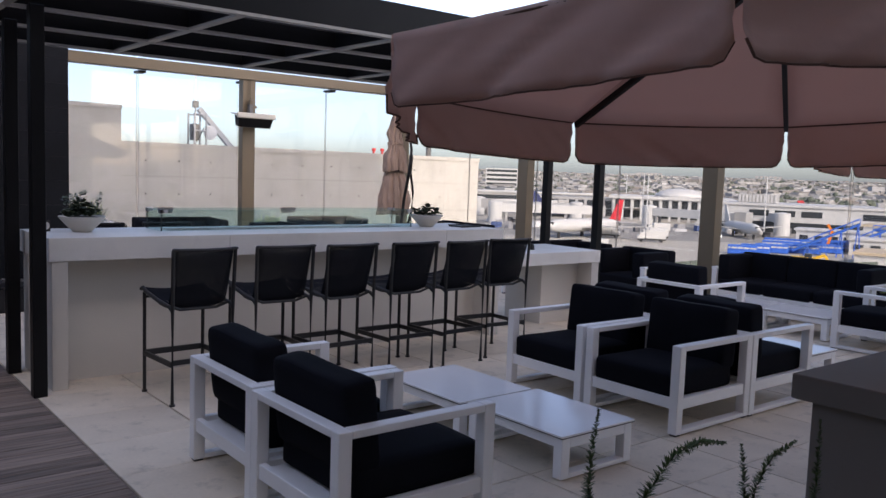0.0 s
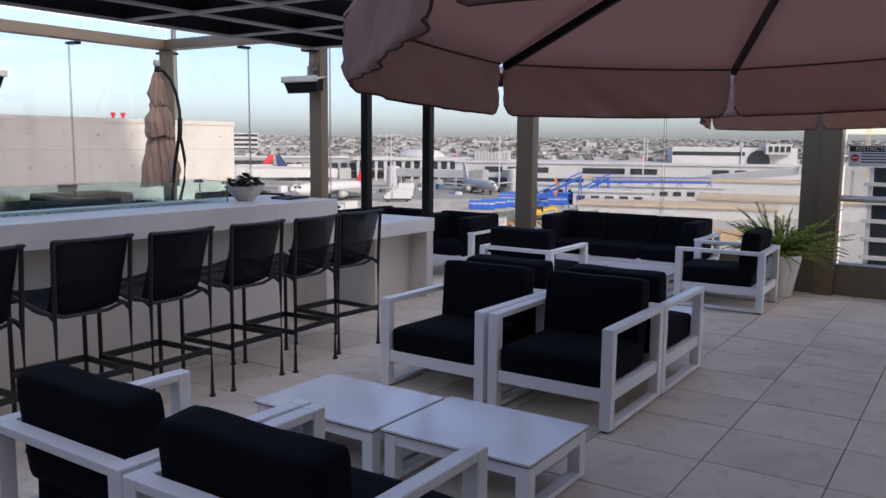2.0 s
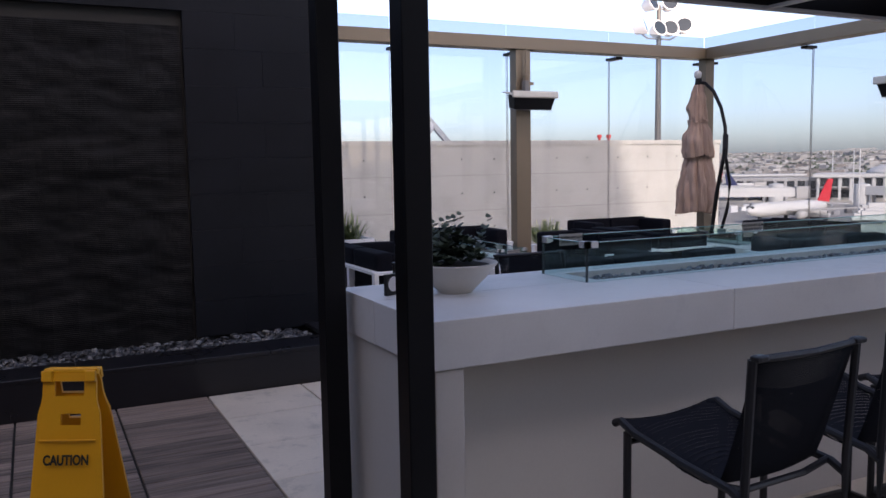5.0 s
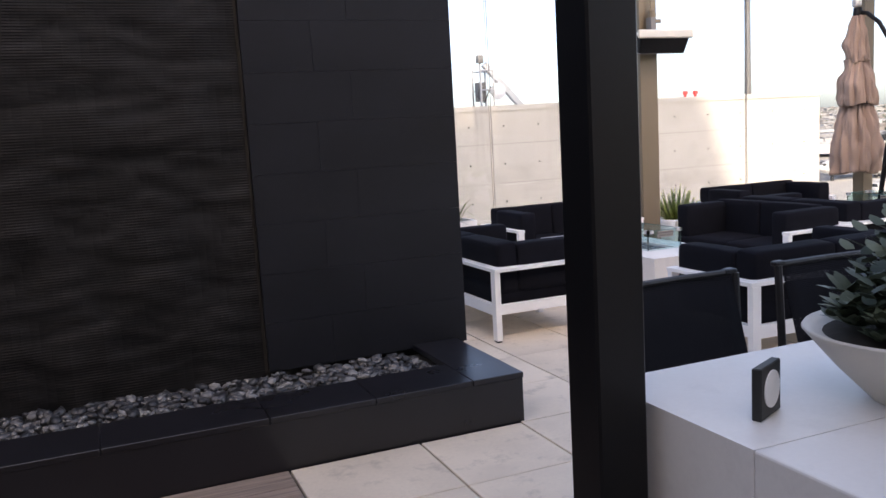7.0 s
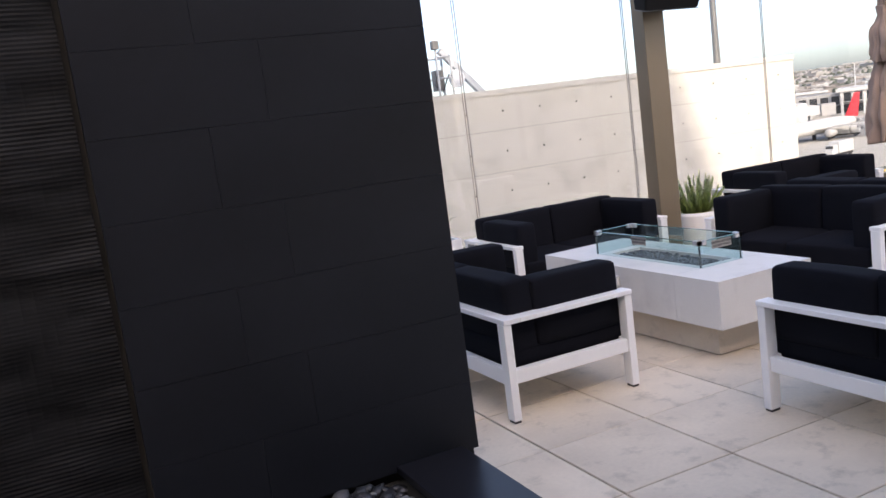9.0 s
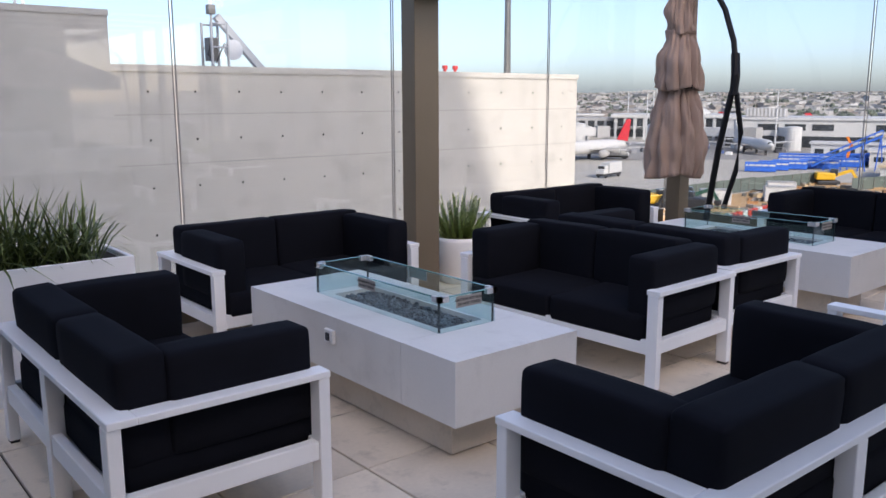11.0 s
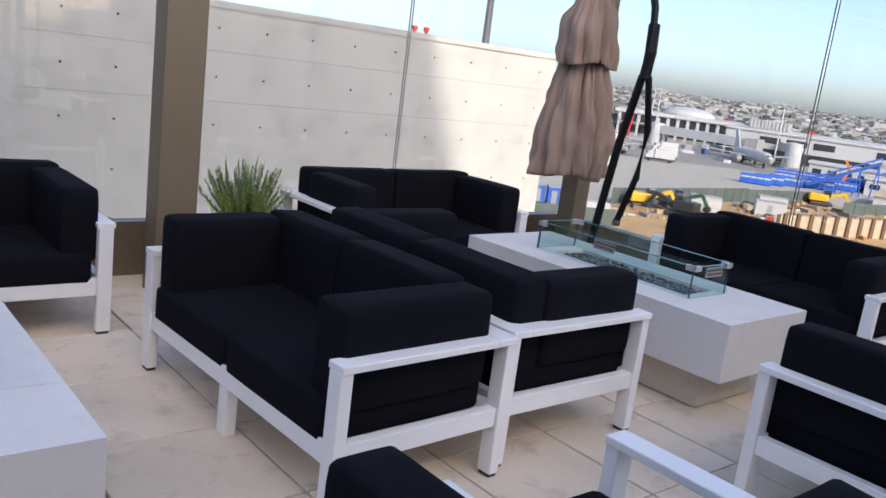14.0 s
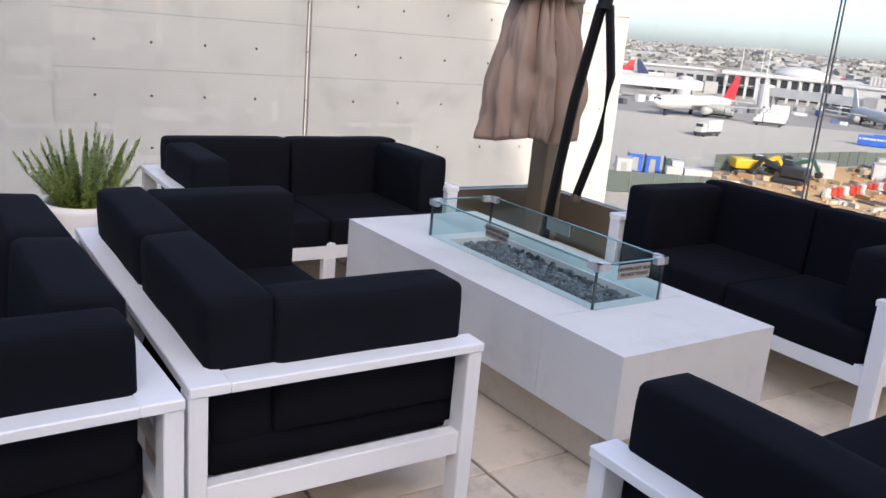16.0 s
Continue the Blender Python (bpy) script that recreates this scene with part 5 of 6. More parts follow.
# ---- airfield below ----
GZ = -16.0
M_APRON = surface("concrete apron", (0.42, 0.385, 0.33), 0.9, var=0.15, scale=0.02, fine=0.6, bump=0.0, stain=(0.2, 0.19, 0.18), stain_amount=0.5)
M_ASPH = surface("grey taxi lane", (0.27, 0.255, 0.235), 0.9, var=0.15, scale=0.03, fine=0.8, bump=0.0)
M_DIRT = surface("orange earth", (0.5, 0.31, 0.15), 0.95, var=0.25, scale=0.15, fine=2.0, bump=0.3)
M_FIELD = surface("dry grass field", (0.17, 0.15, 0.085), 0.95, var=0.2, scale=0.01, fine=0.2, bump=0.0)
M_TERM = surface("white terminal cladding", (0.52, 0.515, 0.5), 0.6, var=0.05, scale=0.1, fine=1.5, bump=0.0)
M_TERMG = surface("grey terminal panel", (0.36, 0.35, 0.34), 0.7, var=0.08, scale=0.1, fine=1.5, bump=0.0)
M_TAN = surface("tan roof membrane", (0.5, 0.4, 0.28), 0.8, var=0.12, scale=0.1, fine=1.5, bump=0.0)
M_WIN = surface("dark windows", (0.035, 0.04, 0.045), 0.2, var=0.2, scale=0.2)
M_BLUE = surface("blue machine paint", (0.02, 0.12, 0.5), 0.45, var=0.15, scale=0.3)
M_ORNG = surface("orange machine paint", (0.75, 0.2, 0.02), 0.5, var=0.1, scale=0.5)
M_YELM = surface("yellow machine paint", (0.7, 0.4, 0.02), 0.5, var=0.1, scale=0.5)
M_GREENF = surface("green screen fence", (0.1, 0.125, 0.11), 0.9, var=0.15, scale=0.3)
M_GREENX = surface("dark green machine paint", (0.03, 0.1, 0.07), 0.5, var=0.1, scale=0.5)
M_CLUTD = surface("rusty pile", (0.16, 0.09, 0.05), 0.8)
M_NAVY = surface("navy fin", (0.02, 0.03, 0.1), 0.4, var=0.05)
# town and tree colours are lifted and evened to stand for distant haze
M_CITY = islands("town roofs with painted haze", [(0.27, 0.255, 0.24), (0.31, 0.3, 0.285), (0.36, 0.35, 0.34), (0.26, 0.23, 0.21), (0.29, 0.29, 0.3), (0.44, 0.43, 0.42)])
M_TREE = leafy("far tree crowns with painted haze", (0.07, 0.085, 0.07), (0.12, 0.14, 0.105), 0.9)
M_CLUT = islands("site materials", [(0.5, 0.46, 0.4), (0.4, 0.2, 0.09), (0.14, 0.13, 0.11), (0.48, 0.36, 0.22), (0.42, 0.27, 0.14), (0.28, 0.25, 0.22)])
M_CARTS = islands("ramp carts", [(0.6, 0.6, 0.6), (0.08, 0.12, 0.25), (0.3, 0.3, 0.31), (0.7, 0.7, 0.68), (0.1, 0.1, 0.11)])

ground = solid("ground", box(-4500, -4500, GZ - 1, 4500, 4500, GZ), M_APRON, "pale concrete airfield apron", "ground", kind=S)
solid("road", moved(box(-120, 0, 0, 140, 75, 0.02), pose(198, 153, GZ + 0.02, 0, 0, -36)), M_ASPH, "grey asphalt ramp before the terminals", "road", kind=S)
solid("field", box(-200, 420, GZ + 0.05, 900, 760, GZ + 0.1), M_FIELD, "dry grass beside the runway", "ground", kind=S)
solid("earthworks", box(86, 40, GZ + 0.02, 176, 91, GZ + 0.1), M_DIRT, "orange earth of the building site", "ground", kind=S)


def facing(x, y, turn=0):
    """A pose on the apron whose -y looks back to the terrace."""
    return pose(x, y, GZ, 0, 0, math.degrees(math.atan2(y - 5, x - 2)) - 90 + turn)


def terminal_dome():
    t = thing("domed_terminal", "pale round roofed terminal with tall white columns", "terminal", facing(300, 216))
    part("podium", box(-36, 4, 0, 30, 30, 5.2), M_TERMG, t)
    part("upper_floor", box(-24, 0, 5.2, 24, 30, 9.3), M_TERM, t)
    part("wing", box(-62, 4, 3.0, -24.01, 24, 9.0), M_TERMG, t)
    part("eave", box(-26, -1.5, 9.3, 26, 31, 10.6), M_TERM, t)
    bm = lathe([(11, 10.6), (10.6, 11.6), (8.5, 13.0), (5.5, 13.9), (2.5, 14.3), (0, 14.4)], 32)
    part("dome", moved(bm, pose(4, 12, 0)), M_TERM, t, smooth=True)
    for k in range(13):
        x = -24 + k * 4
        part("column", box(x - 0.5, -0.8, 0, x + 0.5, -0.01, 9.29), M_TERM, t)
        if k < 12:
            part("window", box(x + 0.8, -0.12, 5.6, x + 3.2, -0.005, 8.9), M_WIN, t)
    for k in range(9):
        part("wing_window", box(-60 + k * 4, 3.9, 4.5, -57.2 + k * 4, 3.995, 7.8), M_WIN, t)
    part("lower_glazing", box(-34, 3.85, 1.0, 28, 3.995, 4.2), M_WIN, t)
    return t


terminal_dome()


def terminal_long():
    t = thing("white_terminal", "long white terminal with dark strip windows", "terminal", pose(302, 120, GZ, 0, 0, -68))
    part("hall", box(-64, 0, 0, 70, 40, 9.6), M_TERM, t)
    part("parapet", box(-64.5, -0.6, 9.6, 70.5, 40, 10.4), M_TERM, t)
    part("ramp_level", box(-63, -0.5, 0, 69, -0.01, 4.0), M_WIN, t)
    for a, b in ((-52, -45), (-43, -36), (-34, -27), (-14, 2), (4, 14), (34, 40), (42, 46)):
        part("window", box(a, -0.12, 6.0, b, -0.005, 8.2), M_WIN, t)
    part("tower_block", box(20, 12, 10.4, 66, 38, 16.6), M_TERM, t)
    part("band", box(20.2, 11.9, 13.4, 47, 11.995, 14.9), M_WIN, t)
    part("arch_window", moved(lathe([(0, 0), (4.2, 0.0), (4.2, 0.12), (0, 0.12)], 28), pose(52, 11.95, 11.4, 90)), M_WIN, t)
    part("roof_lantern", box(54, 8, 14.2, 63, 20, 18.0), M_TERM, t)
    for k in range(4):
        part("lantern_window", box(54.8 + 2.1 * k, 7.9, 15.0, 56.3 + 2.1 * k, 7.995, 17.2), M_WIN, t)
    part("roof_plant", boxes([(-58, 10, 10.4, -44, 18, 13.6), (-10, 14, 10.4, -4, 20, 12.0), (5, 16, 10.4, 9, 19, 11.8)]), M_TERMG, t)
    part("plant_fins", boxes([(-57.6 + 1.3 * k, 9.6, 10.6, -57.0 + 1.3 * k, 9.99, 13.5) for k in range(11)]), M_TERM, t)
    return t


terminal_long()
cc = thing("far_concourse", "low grey concourse behind the ramp", "terminal", facing(330, 330, 6))
part("hall", box(-80, 0, 0, 40, 20, 8), M_TERMG, cc)
part("windows", box(-78, -0.1, 4.0, 38, -0.005, 6.5), M_WIN, cc)
part("roof", box(-81, -1, 8.0, 41, 21, 8.8), M_TERM, cc)


def airliner(m, fin, label, scale=1.0):
    p = thing("airliner", label, "airplane", m @ Matrix.Diagonal((scale, scale, scale, 1)), "parked airliners")
    part("fuselage", moved(lathe([(0.0, -18), (0.5, -17.6), (1.2, -16.4), (1.75, -14.5), (1.95, -12), (1.95, 8), (1.6, 13), (0.9, 17.5), (0.3, 20), (0.0, 20.2)], 20), pose(0, 0, 3.6, -90)), M_TERM, p, smooth=True)
    for s in (-1, 1):
        bm = bmesh.new()
        q = [(s * 1.6, -4, 2.9), (s * 17, 5.5, 3.9), (s * 17, 7, 3.9), (s * 1.6, 3.5, 2.9)]
        v = [bm.verts.new(c) for c in q] + [bm.verts.new((c[0], c[1], c[2] + 0.3)) for c in q]
        bm.faces.new(v[:4])
        bm.faces.new(v[4:])
        for i in range(4):
            bm.faces.new((v[i], v[(i + 1) % 4], v[4 + (i + 1) % 4], v[4 + i]))
        bmesh.ops.recalc_face_normals(bm, faces=bm.faces[:])
        part("wing", bm, M_TERMG, p)
        part("engine", moved(lathe([(0.8, -1.8), (1.05, -1.4), (1.05, 0.6), (0.6, 2.0), (0.0, 2.2)], 16), pose(s * 5.6, -2.2, 2.0, -90)), M_TERMG, p, smooth=True)
        bm = box(min(s * 0.5, s * 6.2), 15.8, 4.2, max(s * 0.5, s * 6.2), 18.2, 4.4)
        part("tailplane", bm, M_TERM, p)
    bm = bmesh.new()
    q = [(13.0, 5.2), (17.8, 11.2), (20.0, 11.2), (18.6, 4.6)]
    v = [bm.verts.new((-0.15, y, z)) for y, z in q] + [bm.verts.new((0.15, y, z)) for y, z in q]
    bm.faces.new(v[:4])
    bm.faces.new(v[4:])
    for i in range(4):
        bm.faces.new((v[i], v[(i + 1) % 4], v[4 + (i + 1) % 4], v[4 + i]))
    bmesh.ops.recalc_face_normals(bm, faces=bm.faces[:])
    part("fin", bm, fin, p)
    part("gear", boxes([(-0.3, -13, 0, 0.3, -12.2, 2.0), (-2.6, 1.5, 0, -2.0, 2.4, 2.4), (2.0, 1.5, 0, 2.6, 2.4, 2.4)]), M_EDGE, p)
    part("cockpit", box(-1.0, -16.9, 4.1, 1.0, -16.2, 4.7), M_WIN, p)
    return p


M_FINR = surface("red and blue fin", (0.55, 0.03, 0.04), 0.4, var=0.05)
RED_L = "white airliner with a red fin at the stand"
airliner(facing(189, 166, -35), M_FINR, RED_L)
airliner(facing(255, 283, -75), M_FINR, RED_L)
airliner(facing(275, 250, 120), M_NAVY, "white airliner with a navy fin by the concourse")
airliner(facing(342, 200, 70), M_FINR, "white airliner with a red fin behind the terminal")
airliner(facing(352, 165, 110), M_FINR, "white airliner with a red fin behind the terminal")
airliner(facing(375, 118, 100), M_FINR, "white airliner with a red fin behind the terminal")
airliner(facing(248, 150, 20), M_TERM, "white airliner nosed up to the white terminal", 0.9)


def jet_bridge(m, ln):
    j = thing("jet_bridge", "white covered passenger bridge", "jet bridge", m, "passenger bridges")
    part("tunnel", box(-ln / 2, -1.5, 4.2, ln / 2, 1.5, 7.2), M_TERM, j)
    part("cab", box(ln / 2, -2.4, 3.8, ln / 2 + 4.5, 2.4, 7.6), M_TERMG, j)
    for x in (-ln / 2 + 2, ln / 2 - 3):
        part("leg", boxes([(x - 0.4, -1.4, 0, x + 0.4, -0.6, 4.2), (x - 0.4, 0.6, 0, x + 0.4, 1.4, 4.2)]), M_TERMG, j)
    part("rotunda", lathe([(2.6, 0), (2.6, 7.8), (0, 8.2)], 18), M_TERM, j, at=pose(-ln / 2 - 2, 0, 0))
    return j


jb = jet_bridge(facing(222, 214, 10), 34)
for x, y, r in ((240, 240, 160), (262, 178, -30), (285, 160, 100), (255, 262, 20)):
    copy_thing(jb, facing(x, y, r))
sb = thing("site_bridge", "long white sloping walkway beyond the building site", "walkway", facing(290, 60, -6))
part("tunnel", moved(box(-30, -2, 0, 30, 2, 2.6), pose(0, 0, 7.4, 0, -7)), M_TERM, sb)
for x in (-22, -8, 8, 22):
    part("leg", box(x - 0.5, -1, 0, x + 0.5, 1, 7.2 + x * 0.12), M_TERMG, sb)
for k in range(6):
    part("truss_bar", tube([(6 + 4.4 * k, -2.3, 9.2 + 0.5 * k), (8.2 + 4.4 * k, -2.3, 14.0 + 0.2 * k)], 0.22, 6), M_TERM, sb)
    part("truss_bar", tube([(8.2 + 4.4 * k, -2.3, 14.0 + 0.2 * k), (10.4 + 4.4 * k, -2.3, 9.7 + 0.5 * k)], 0.22, 6), M_TERM, sb)
part("truss_chord", tube([(8.2, -2.3, 14.0), (30.2, -2.3, 15.0)], 0.3, 6), M_TERM, sb)
for nm_, x, y, w, d, h, mt, lb in (("site_shed", 226, 92, 22, 8, 4.5, M_TERM, "white flat roofed site building"), ("site_shed", 203, 66, 46, 16, 3.2, M_TAN, "tan roofed low building"), ("site_shed", 222, 44, 42, 18, 4.6, M_TAN, "tan roofed low building"), ("site_shed", 262, 78, 70, 14, 7.0, M_TAN, "tan roofed low building"), ("site_shed", 250, 98, 60, 8, 5.0, M_TERM, "long white shed with a dark window row")):
    s_ = thing(nm_, lb, "shed", facing(x, y), "low buildings by the apron")
    part("wall", box(-w / 2, -d / 2, 0, w / 2, d / 2, h - 0.6), M_TERM, s_)
    part("roof", box(-w / 2 - 0.5, -d / 2 - 0.5, h - 0.6, w / 2 + 0.5, d / 2 + 0.5, h), mt, s_)
    for k in range(int(w / 4) if mt is M_TERM else 0):
        part("window", box(-w / 2 + 1 + 4 * k, -d / 2 - 0.1, h * 0.35, -w / 2 + 3.4 + 4 * k, -d / 2 - 0.005, h * 0.62), M_WIN, s_)


# blue baggage machinery
def conveyor(m, ln, rise):
    """An inclined lattice belt bridge on trestles."""
    c = thing("baggage_conveyor", "blue steel lattice conveyor on the ramp", "conveyor", m, "blue conveyors")
    for y in (-1.2, 1.2):
        part("stringer", tube([(0, y, 1.0), (ln, y, 1.0 + rise)], 0.32, 6), M_BLUE, c)
        part("handrail", tube([(0, y, 2.3), (ln, y, 2.3 + rise)], 0.12, 6), M_BLUE, c)
    n_ = int(ln / 1.6)
    for k in range(n_ + 1):
        x, z = ln * k / n_, 1.0 + rise * k / n_
        part("rail_post", box(x - 0.08, -1.3, z, x + 0.08, -1.12, z + 1.3), M_BLUE, c)
    part("belt", moved(box(0, -1.1, -0.08, math.hypot(ln, rise), 1.1, 0.08), pose(0, 0, 1.25, 0, -math.degrees(math.atan2(rise, ln)))), M_EDGE, c)
    for k in range(1, 5):
        x, z = ln * k / 4 - 0.3, 0.9 + rise * k / 4
        part("trestle", merged(tube([(x - 0.8, -1.2, 0), (x, -1.2, z)], 0.16, 6), tube([(x + 0.8, -1.2, 0), (x, -1.2, z)], 0.16, 6)), M_BLUE, c)
    return c


conveyor(facing(203, 108), 15, 7.5)
conveyor(facing(221, 112), 26, 1.0)
conveyor(facing(232, 101) @ pose(0, 0, 5.2), 34, 0.4)
conveyor(facing(226, 106), 12, 6.5)
conveyor(facing(248, 106) @ pose(0, 0, 4.5), 30, 0.2)


def tank(m, ln, h):
    t = thing("blue_container", "long blue steel container with a pale band", "container", m, "blue containers")
    part("body", box(-ln / 2, -1.3, 0.1, ln / 2, 1.3, h, 0.12, 1), M_BLUE, t)
    part("band", box(-ln / 2 + 0.2, -1.33, h * 0.62, ln / 2 - 0.2, -1.301, h * 0.8), M_TERM, t)
    for k in range(int(ln / 1.5)):
        part("stiffener", box(-ln / 2 + 0.7 + 1.5 * k, -1.4, 0.15, -ln / 2 + 0.9 + 1.5 * k, -1.331, h - 0.1), M_BLUE, t)
    return t


for x, y, ln in ((188, 113, 7), (194, 113, 7), (200, 112, 8), (207, 108, 9), (216, 107, 10), (226, 108, 12), (214, 117, 10), (236, 112, 9), (226, 121, 14)):
    tank(facing(x, y), ln, 2.3)
lifter = thing("boom_lift", "orange boom lift on the building site", "boom lift", facing(219, 107))
part("arm", merged(moved(box(-0.35, -0.35, 0, 0.35, 0.35, 4.6), pose(0, 0, 1.2, 0, 14)), moved(box(-0.3, -0.3, 0, 0.3, 0.3, 2.4), pose(1.1, 0, 5.5, 0, -30))), M_ORNG, lifter)
part("chassis", box(-2, -1.2, 0, 2, 1.2, 1.6, 0.2, 1), M_ORNG, lifter)
cr = thing("tower_crane", "far tan tower crane", "crane", facing(520, 60))
part("mast", box(-1, -1, 0, 1, 1, 44), M_TAN, cr)
part("jib", box(-36, -0.8, 40, 12, 0.8, 41.6), M_TAN, cr)


def excavator(m, paint, label):
    e = thing("excavator", label, "excavator", m, "site machines")
    part("tracks", boxes([(-2.2, -1.5, 0, 2.2, -0.8, 1.0), (-2.2, 0.8, 0, 2.2, 1.5, 1.0)], 0.3), M_EDGE, e)
    part("house", boxes([(-2.4, -1.4, 1.1, 1.2, 1.4, 2.6)], 0.25), paint, e)
    part("cab", boxes([(0.2, -1.3, 2.0, 1.6, -0.2, 3.4)], 0.15), M_WIN, e)
    part("boom", merged(moved(box(-0.3, -0.3, 0, 0.3, 0.3, 3.4), pose(1.2, 0.2, 1.9, 0, 70)), moved(box(-0.25, -0.25, 0, 0.25, 0.25, 2.2), pose(4.3, 0.2, 3.1, 0, 148))), paint, e)
    part("bucket", box(4.9, -0.5, 0.5, 6.0, 0.9, 1.4, 0.2, 1), M_EDGE, e)
    return e


excavator(facing(112, 88, 20), M_YELM, "yellow tracked excavator on orange earth")
excavator(facing(118.5, 87, -10), M_GREENX, "dark green tracked excavator on orange earth")
excavator(facing(112.5, 81, 160), M_EDGE, "black tracked excavator on orange earth")
excavator(facing(170, 88, 10), M_YELM, "yellow tracked excavator on orange earth")


def truck(m, body, label, ln=6.0, boxy=False):
    t = thing("truck", label, "truck", m, "service trucks")
    part("chassis", box(-ln / 2, -0.95, 0.5, ln / 2, 0.95, 1.0, 0.08, 1), M_EDGE, t)
    part("cab", boxes([(-ln / 2, -1.0, 0.9, -ln / 2 + 2.2, 1.0, 2.0), (-ln / 2 + 0.6, -0.95, 2.0, -ln / 2 + 2.2, 0.95, 2.8)], 0.15), body, t)
    part("windscreen", box(-ln / 2 + 0.55, -0.8, 2.05, -ln / 2 + 0.59, 0.8, 2.65), M_WIN, t)
    part("load", box(-ln / 2 + 2.4, -1.1, 1.0, ln / 2, 1.1, 3.4 if boxy else 1.9, 0.05, 1), body, t)
    for x in (-ln / 2 + 1.1, ln / 2 - 1.3):
        for y in (-0.95, 0.95):
            part("wheel", moved(lathe([(0.0, -0.14), (0.4, -0.14), (0.46, 0), (0.4, 0.14), (0, 0.14)], 14), pose(x, y, 0.46, 90)), M_EDGE, t)
    return t


truck(facing(95.5, 85, 8), M_TERM, "white pickup truck parked by the site fence")
bt = truck(facing(205.6, 153, 8), M_TERM, "white box truck on the ramp", 8.0, True)
for x, y, r in ((195.2, 146.2, 5), (195.5, 163, 170), (230, 170, 15), (150, 128, 60), (262, 160, 100), (218, 188, 0)):
    copy_thing(bt, facing(x, y, r))
for (ax, ay), (bx, by), h in (((108.7, 91.5), (150, 92.5), 2.6), ((72, 84.5), (90, 75.6), 2.6), ((150, 92.5), (176, 90), 2.4), ((72, 84.5), (78, 97), 2.2), ((163, 80), (178, 76), 2.4)):
    w = math.hypot(bx - ax, by - ay)
    f = thing("site_fence", "grey green screened site fence", "fence", pose((ax + bx) / 2, (ay + by) / 2, GZ, 0, 0, math.degrees(math.atan2(by - ay, bx - ax))), "site fences")
    part("screen", box(-w / 2, -0.03, 0.1, w / 2, 0.03, h), M_GREENF, f)
    for k in range(int(w / 3) + 1):
        part("post", box(-w / 2 + 3 * k - 0.05, -0.13, 0, -w / 2 + 3 * k + 0.05, -0.031, h + 0.1), M_SOCKET, f)
for x, y, mt, lb in ((94.2, 93.8, M_BLUE, "blue portable cabin on the building site"), (95.6, 91.8, M_BLUE, "blue portable cabin on the building site"), (97.2, 89.6, M_GREENX, "dark green waste skip on the site"), (88.4, 90.2, M_TERM, "white site container beside the fence"), (124, 84.6, M_TERM, "white site container on orange earth"), (136, 80, M_TERM, "white site container on orange earth"), (144, 84, M_TERM, "white site container on orange earth")):
    s_ = thing("site_cabin", lb, "cabin", facing(x, y, 8), "site cabins")
    k = 2.4 if y < 86 else 1.0
    part("body", box(-k, -1.2, 0.1, k, 1.2, 2.6, 0.06, 1), mt, s_)
    part("roof_edge", box(-k - 0.05, -1.25, 2.601, k + 0.05, 1.25, 2.72), M_TERMG, s_)
    part("door", box(-0.45, -1.25, 0.2, 0.35, -1.205, 2.1), M_TERMG, s_)
M_REDB = surface("red barrier plastic", (0.5, 0.05, 0.03), 0.5, var=0.1)
for k in range(14):
    br = thing("barrier", "red and white plastic site barrier", "barrier", pose(107.5 + 1.75 * k, 72.0 + 0.22 * k, GZ + 0.1, 0, 0, 8 + (k * 37) % 9), "site barriers")
    part("body", box(-0.7, -0.3, 0, 0.7, 0.3, 1.3, 0.08, 1), M_REDB if k % 3 else M_TERM, br)
    part("base", box(-0.75, -0.42, 0, 0.75, -0.305, 0.35), M_REDB if k % 3 else M_TERM, br)
pw = thing("pile_wall", "tan timber retaining wall in the excavation", "retaining wall", pose(128, 66.5, GZ, 0, 0, -16))
part("lagging", box(-9, 0, 0.1, 24, 0.8, 3.0), M_TAN, pw)
for k in range(13):
    part("pile", box(-8.6 + 2.6 * k, -0.3, 0.1, -7.9 + 2.6 * k, -0.005, 3.3), M_CLUTD, pw)


def heap(name, count, place, size, seed, material, label, category):
    r = random.Random(seed)
    verts, faces = [], []
    for _ in range(count):
        x, y, z = place(r)
        sx, sy, sz = (r.uniform(*q) for q in size)
        a = r.uniform(0, 3.14)
        ca, sa = math.cos(a), math.sin(a)
        k = len(verts)
        for dz in (0, sz):
            for dx, dy in ((-sx, -sy), (sx, -sy), (sx, sy), (-sx, sy)):
                verts.append((x + dx * ca - dy * sa, y + dx * sa + dy * ca, z + dz))
        faces += [(k, k + 3, k + 2, k + 1), (k + 4, k + 5, k + 6, k + 7)] + [(k + i, k + (i + 1) % 4, k + 4 + (i + 1) % 4, k + 4 + i) for i in range(4)]
    me = quads(name, verts, faces)
    me.materials.append(material)
    return tagged(new(name, me), label, category, kind="stuff")


def polar(r, d0, d1, y0=8.0, y1=88.0, rise=0.0):
    """A random place by distance and bearing from the terrace; the town climbs gently."""
    d = d0 + (d1 - d0) * r.random() ** 0.8
    a = radians(r.uniform(y0, y1))
    return d * math.sin(a), d * math.cos(a), GZ + max(0, d - 900) * rise


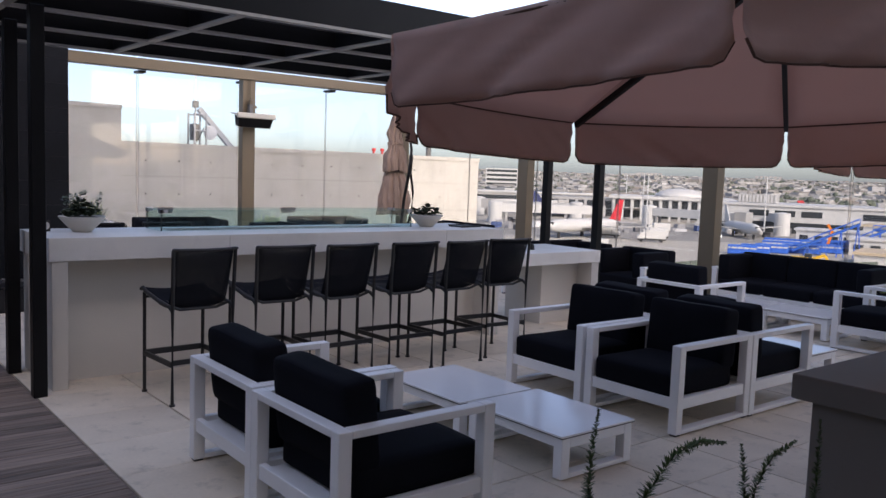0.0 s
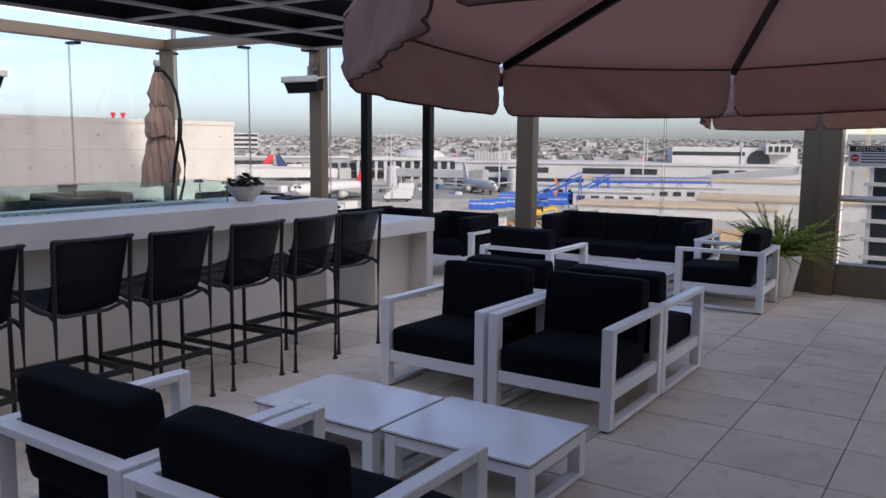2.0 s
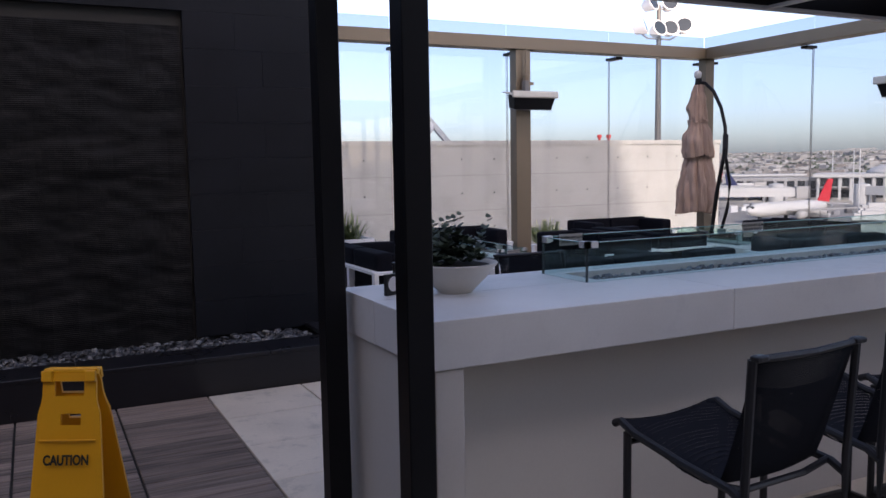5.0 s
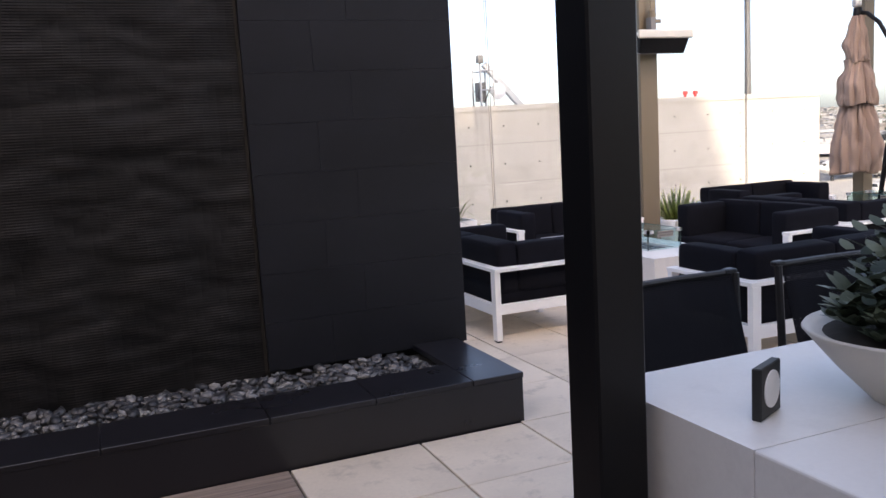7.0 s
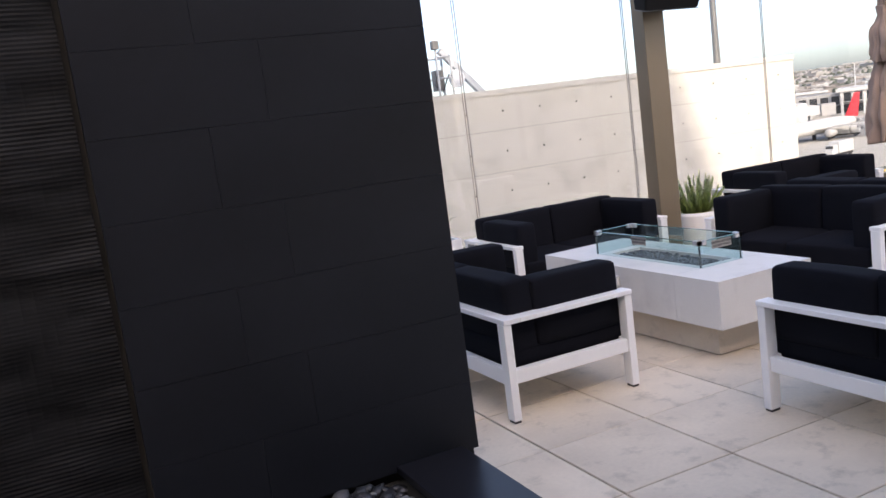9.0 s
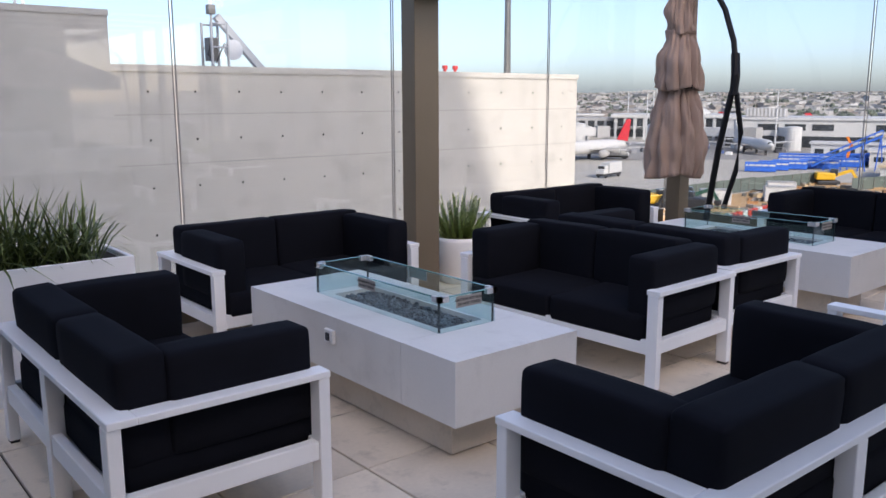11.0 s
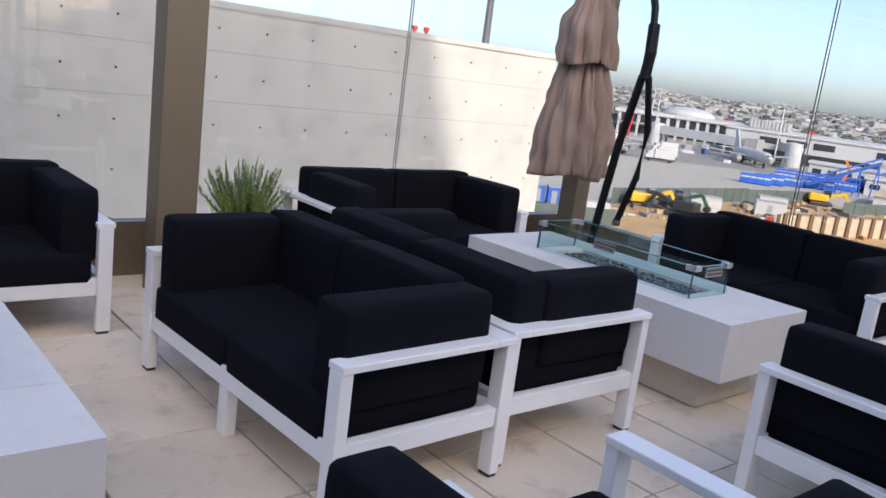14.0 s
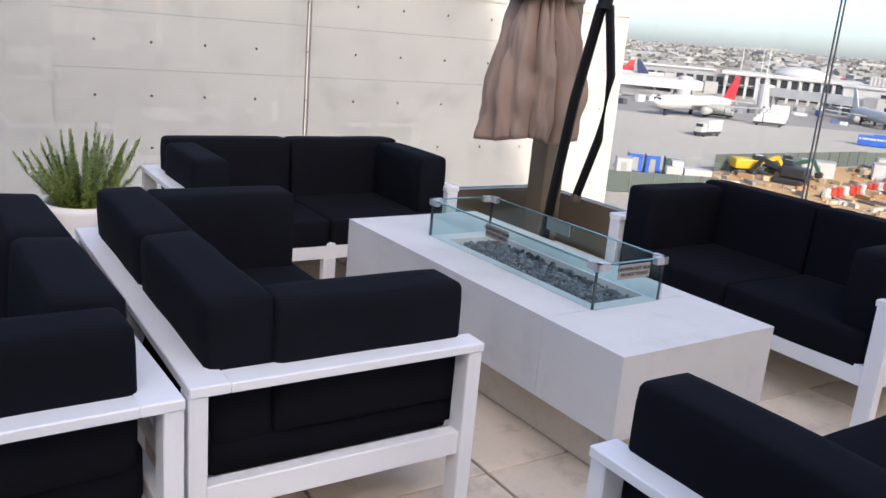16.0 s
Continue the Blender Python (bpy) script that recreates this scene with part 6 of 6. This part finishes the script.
heap("site_materials", 330, lambda r: (r.uniform(100, 172), r.uniform(62, 90), GZ + 0.1), ((0.2, 1.6), (0.1, 0.4), (0.1, 0.7)), 3, M_CLUT, "stacked timber, pipes and rubble on the site", "site materials")
heap("ramp_carts", 80, lambda r: (lambda u, v: (198 + 0.809 * u + 0.588 * v, 153 - 0.588 * u + 0.809 * v, GZ + 0.04))(r.uniform(-80, 100), r.uniform(18, 72)), ((0.8, 2.0), (0.7, 1.0), (0.8, 2.2)), 5, M_CARTS, "baggage carts and ground equipment on the ramp", "ground equipment")
heap("town", 9000, lambda r: polar(r, 700, 2600, rise=0.0165), ((3, 10), (3, 7), (2.5, 6.5)), 7, M_CITY, "low town beyond the airfield, haze put into its colours", "town")
heap("far_blocks", 40, lambda r: polar(r, 700, 2000, 20, 86, 0.0165), ((9, 28), (6, 12), (6, 12)), 9, M_CITY, "larger pale buildings in the town", "town")
hb_ = thing("office_tower", "far pale office slab with dark window strips", "office building", facing(640, 690))
part("slab", box(-18, 0, 0, 18, 12, 25), M_TERM, hb_)
for k in range(4):
    part("strip", box(-17, -0.3, 6 + 5 * k, 17, -0.02, 8.6 + 5 * k), M_WIN, hb_)


def crowns(name, count, place, seed, label):
    r = random.Random(seed)
    verts, faces = [], []
    for _ in range(count):
        x, y, z = place(r)
        s = r.uniform(2.0, 4.5)
        for _ in range(5):
            c = Vector((x + r.uniform(-s, s), y + r.uniform(-s, s), z + s * r.uniform(0.3, 1.5)))
            q = s * r.uniform(0.3, 0.7)
            k = len(verts)
            verts += [c + v * q * r.uniform(0.7, 1.3) for v in iv]
            faces += [[k + i for i in f] for f in ifc]
    me = quads(name, verts, faces)
    me.materials.append(M_TREE)
    return tagged(new(name, me), label, "trees", kind="stuff")


crowns("far_trees", 2300, lambda r: polar(r, 560, 2400, rise=0.0165), 11, "tree crowns between the far houses, paled for haze")
slope = bmesh.new()
n_a, rows = 40, [(880, GZ + 0.1), (1500, GZ + 10), (2600, GZ + 28), (3300, GZ + 34), (3301, GZ - 5)]
grid = []
for d, z in rows:
    grid.append([slope.verts.new((d * math.sin(radians(-12 + 122 * i / n_a)), d * math.cos(radians(-12 + 122 * i / n_a)), z + (6 * noise.noise(Vector((i * 0.35, d * 0.002, 0))) if 2000 < d < 3301 else 0))) for i in range(n_a + 1)])
for u, w in zip(grid, grid[1:]):
    for i in range(n_a):
        slope.faces.new((u[i], u[i + 1], w[i + 1], w[i]))
bmesh.ops.recalc_face_normals(slope, faces=slope.faces[:])
M_SLOPE = surface("far built up slope", (0.2, 0.19, 0.17), 0.95, var=0.25, scale=0.01, fine=0.1, bump=0.0)
solid("backdrop_hills", slope, M_SLOPE, "low hills behind the town", "hills", kind=S)


def light_mast(m):
    l_ = thing("apron_light", "tall apron light mast with a row of lamps", "light mast", m, "apron lights")
    part("pole", tube([(0, 0, 0), (0, 0, 20)], 0.3, 8, 0.18), M_STEEL, l_)
    part("lamp_row", boxes([(-4 + 1.5 * k, -0.5, 19.6, -3 + 1.5 * k, 0.5, 20.3) for k in range(6)] + [(-4, -0.15, 19.9, 5, 0.15, 20.05)]), M_TERMG, l_)
    return l_


lm_ = light_mast(facing(250, 190))
for x, y in ((262, 150), (300, 110), (330, 82), (300, 240), (360, 130), (280, 215), (400, 100)):
    copy_thing(lm_, facing(x, y))
# slatted stair tower beyond the low glass
stt = thing("glazed_tower", "dark glazed tower with white floor bands", "building", pose(46, -2.5, GZ, 0, 0, -90))
part("core", box(-9, 0, 0, 9, 10, 17.6), M_DARKGLASS, stt)
for k in range(11):
    part("band", box(-9.2, -0.3, 7.6 + 0.9 * k, 9.2, -0.005, 7.78 + 0.9 * k), M_TERM, stt)
for k in range(5):
    part("mullion", box(-9 + 4.4 * k, -0.2, 0, -8.8 + 4.4 * k, -0.005, 17.5), M_TERM, stt)

# ---- floor pavers and deck planks, last ----
tile_me = mesh_of("paver", box(-PX / 2 + 0.0055, -PY / 2 + 0.0032, -0.022, PX / 2 - 0.0055, PY / 2 - 0.0032, 0.0, 0.003, 1), M_TILE)
first_me = mesh_of("paver", box(-PX / 2 - 0.0875, -PY / 2 + 0.0032, -0.022, PX / 2 - 0.0055, PY / 2 - 0.0032, 0.0, 0.003, 1), M_TILE)
rest = []
rt = random.Random(31)
for i in range(-6, 11):
    for j in range(-30, 5):
        cx, cy = X0 + (i + 0.5) * PX, Y0 + (j + 0.5) * PY
        x0, x1 = cx - PX / 2, cx + PX / 2
        if x0 < 1.87 or cy > 14.75 or (cy + PY / 2 > 9.95 and cx < 3.0):
            continue
        if cx > 11.1:
            continue
        if 2.2 < cy:
            t_ = new("paver", first_me if i == -5 and cy < 9.9 else tile_me)
            t_.parent = slab
            t_.location = (cx, cy, rt.uniform(-0.0012, 0.0012))
        else:
            rest.append((x0 + (0.0035 if i > -5 else -0.0875), cy - PY / 2 + 0.0035, -0.022, x1 - 0.0035, cy + PY / 2 - 0.0035, 0.0))
tagged(part("far_pavers", boxes(rest), M_TILE, slab), kind="stuff")
plank_me = mesh_of("plank", box(-0.3, -0.0468, -0.018, 0.3, 0.0468, 0.0, 0.003, 1), M_DECK)
rest = []
for i in range(8):
    cx = 1.893 - 0.6135 * (i + 0.5)
    for j in range(160):
        cy = 9.905 - 0.1015 * (j + 0.5)
        if cy < -5.8:
            break
        if cy > 3.2 and i < 4:
            p_ = new("plank", plank_me)
            p_.parent = deck_base
            p_.location = (cx, cy, rt.uniform(-0.001, 0.001))
        else:
            rest.append((cx - 0.303, cy - 0.0475, -0.018, cx + 0.303, cy + 0.0475, 0.0))
tagged(part("far_planks", boxes(rest), M_DECK, deck_base), kind="stuff")
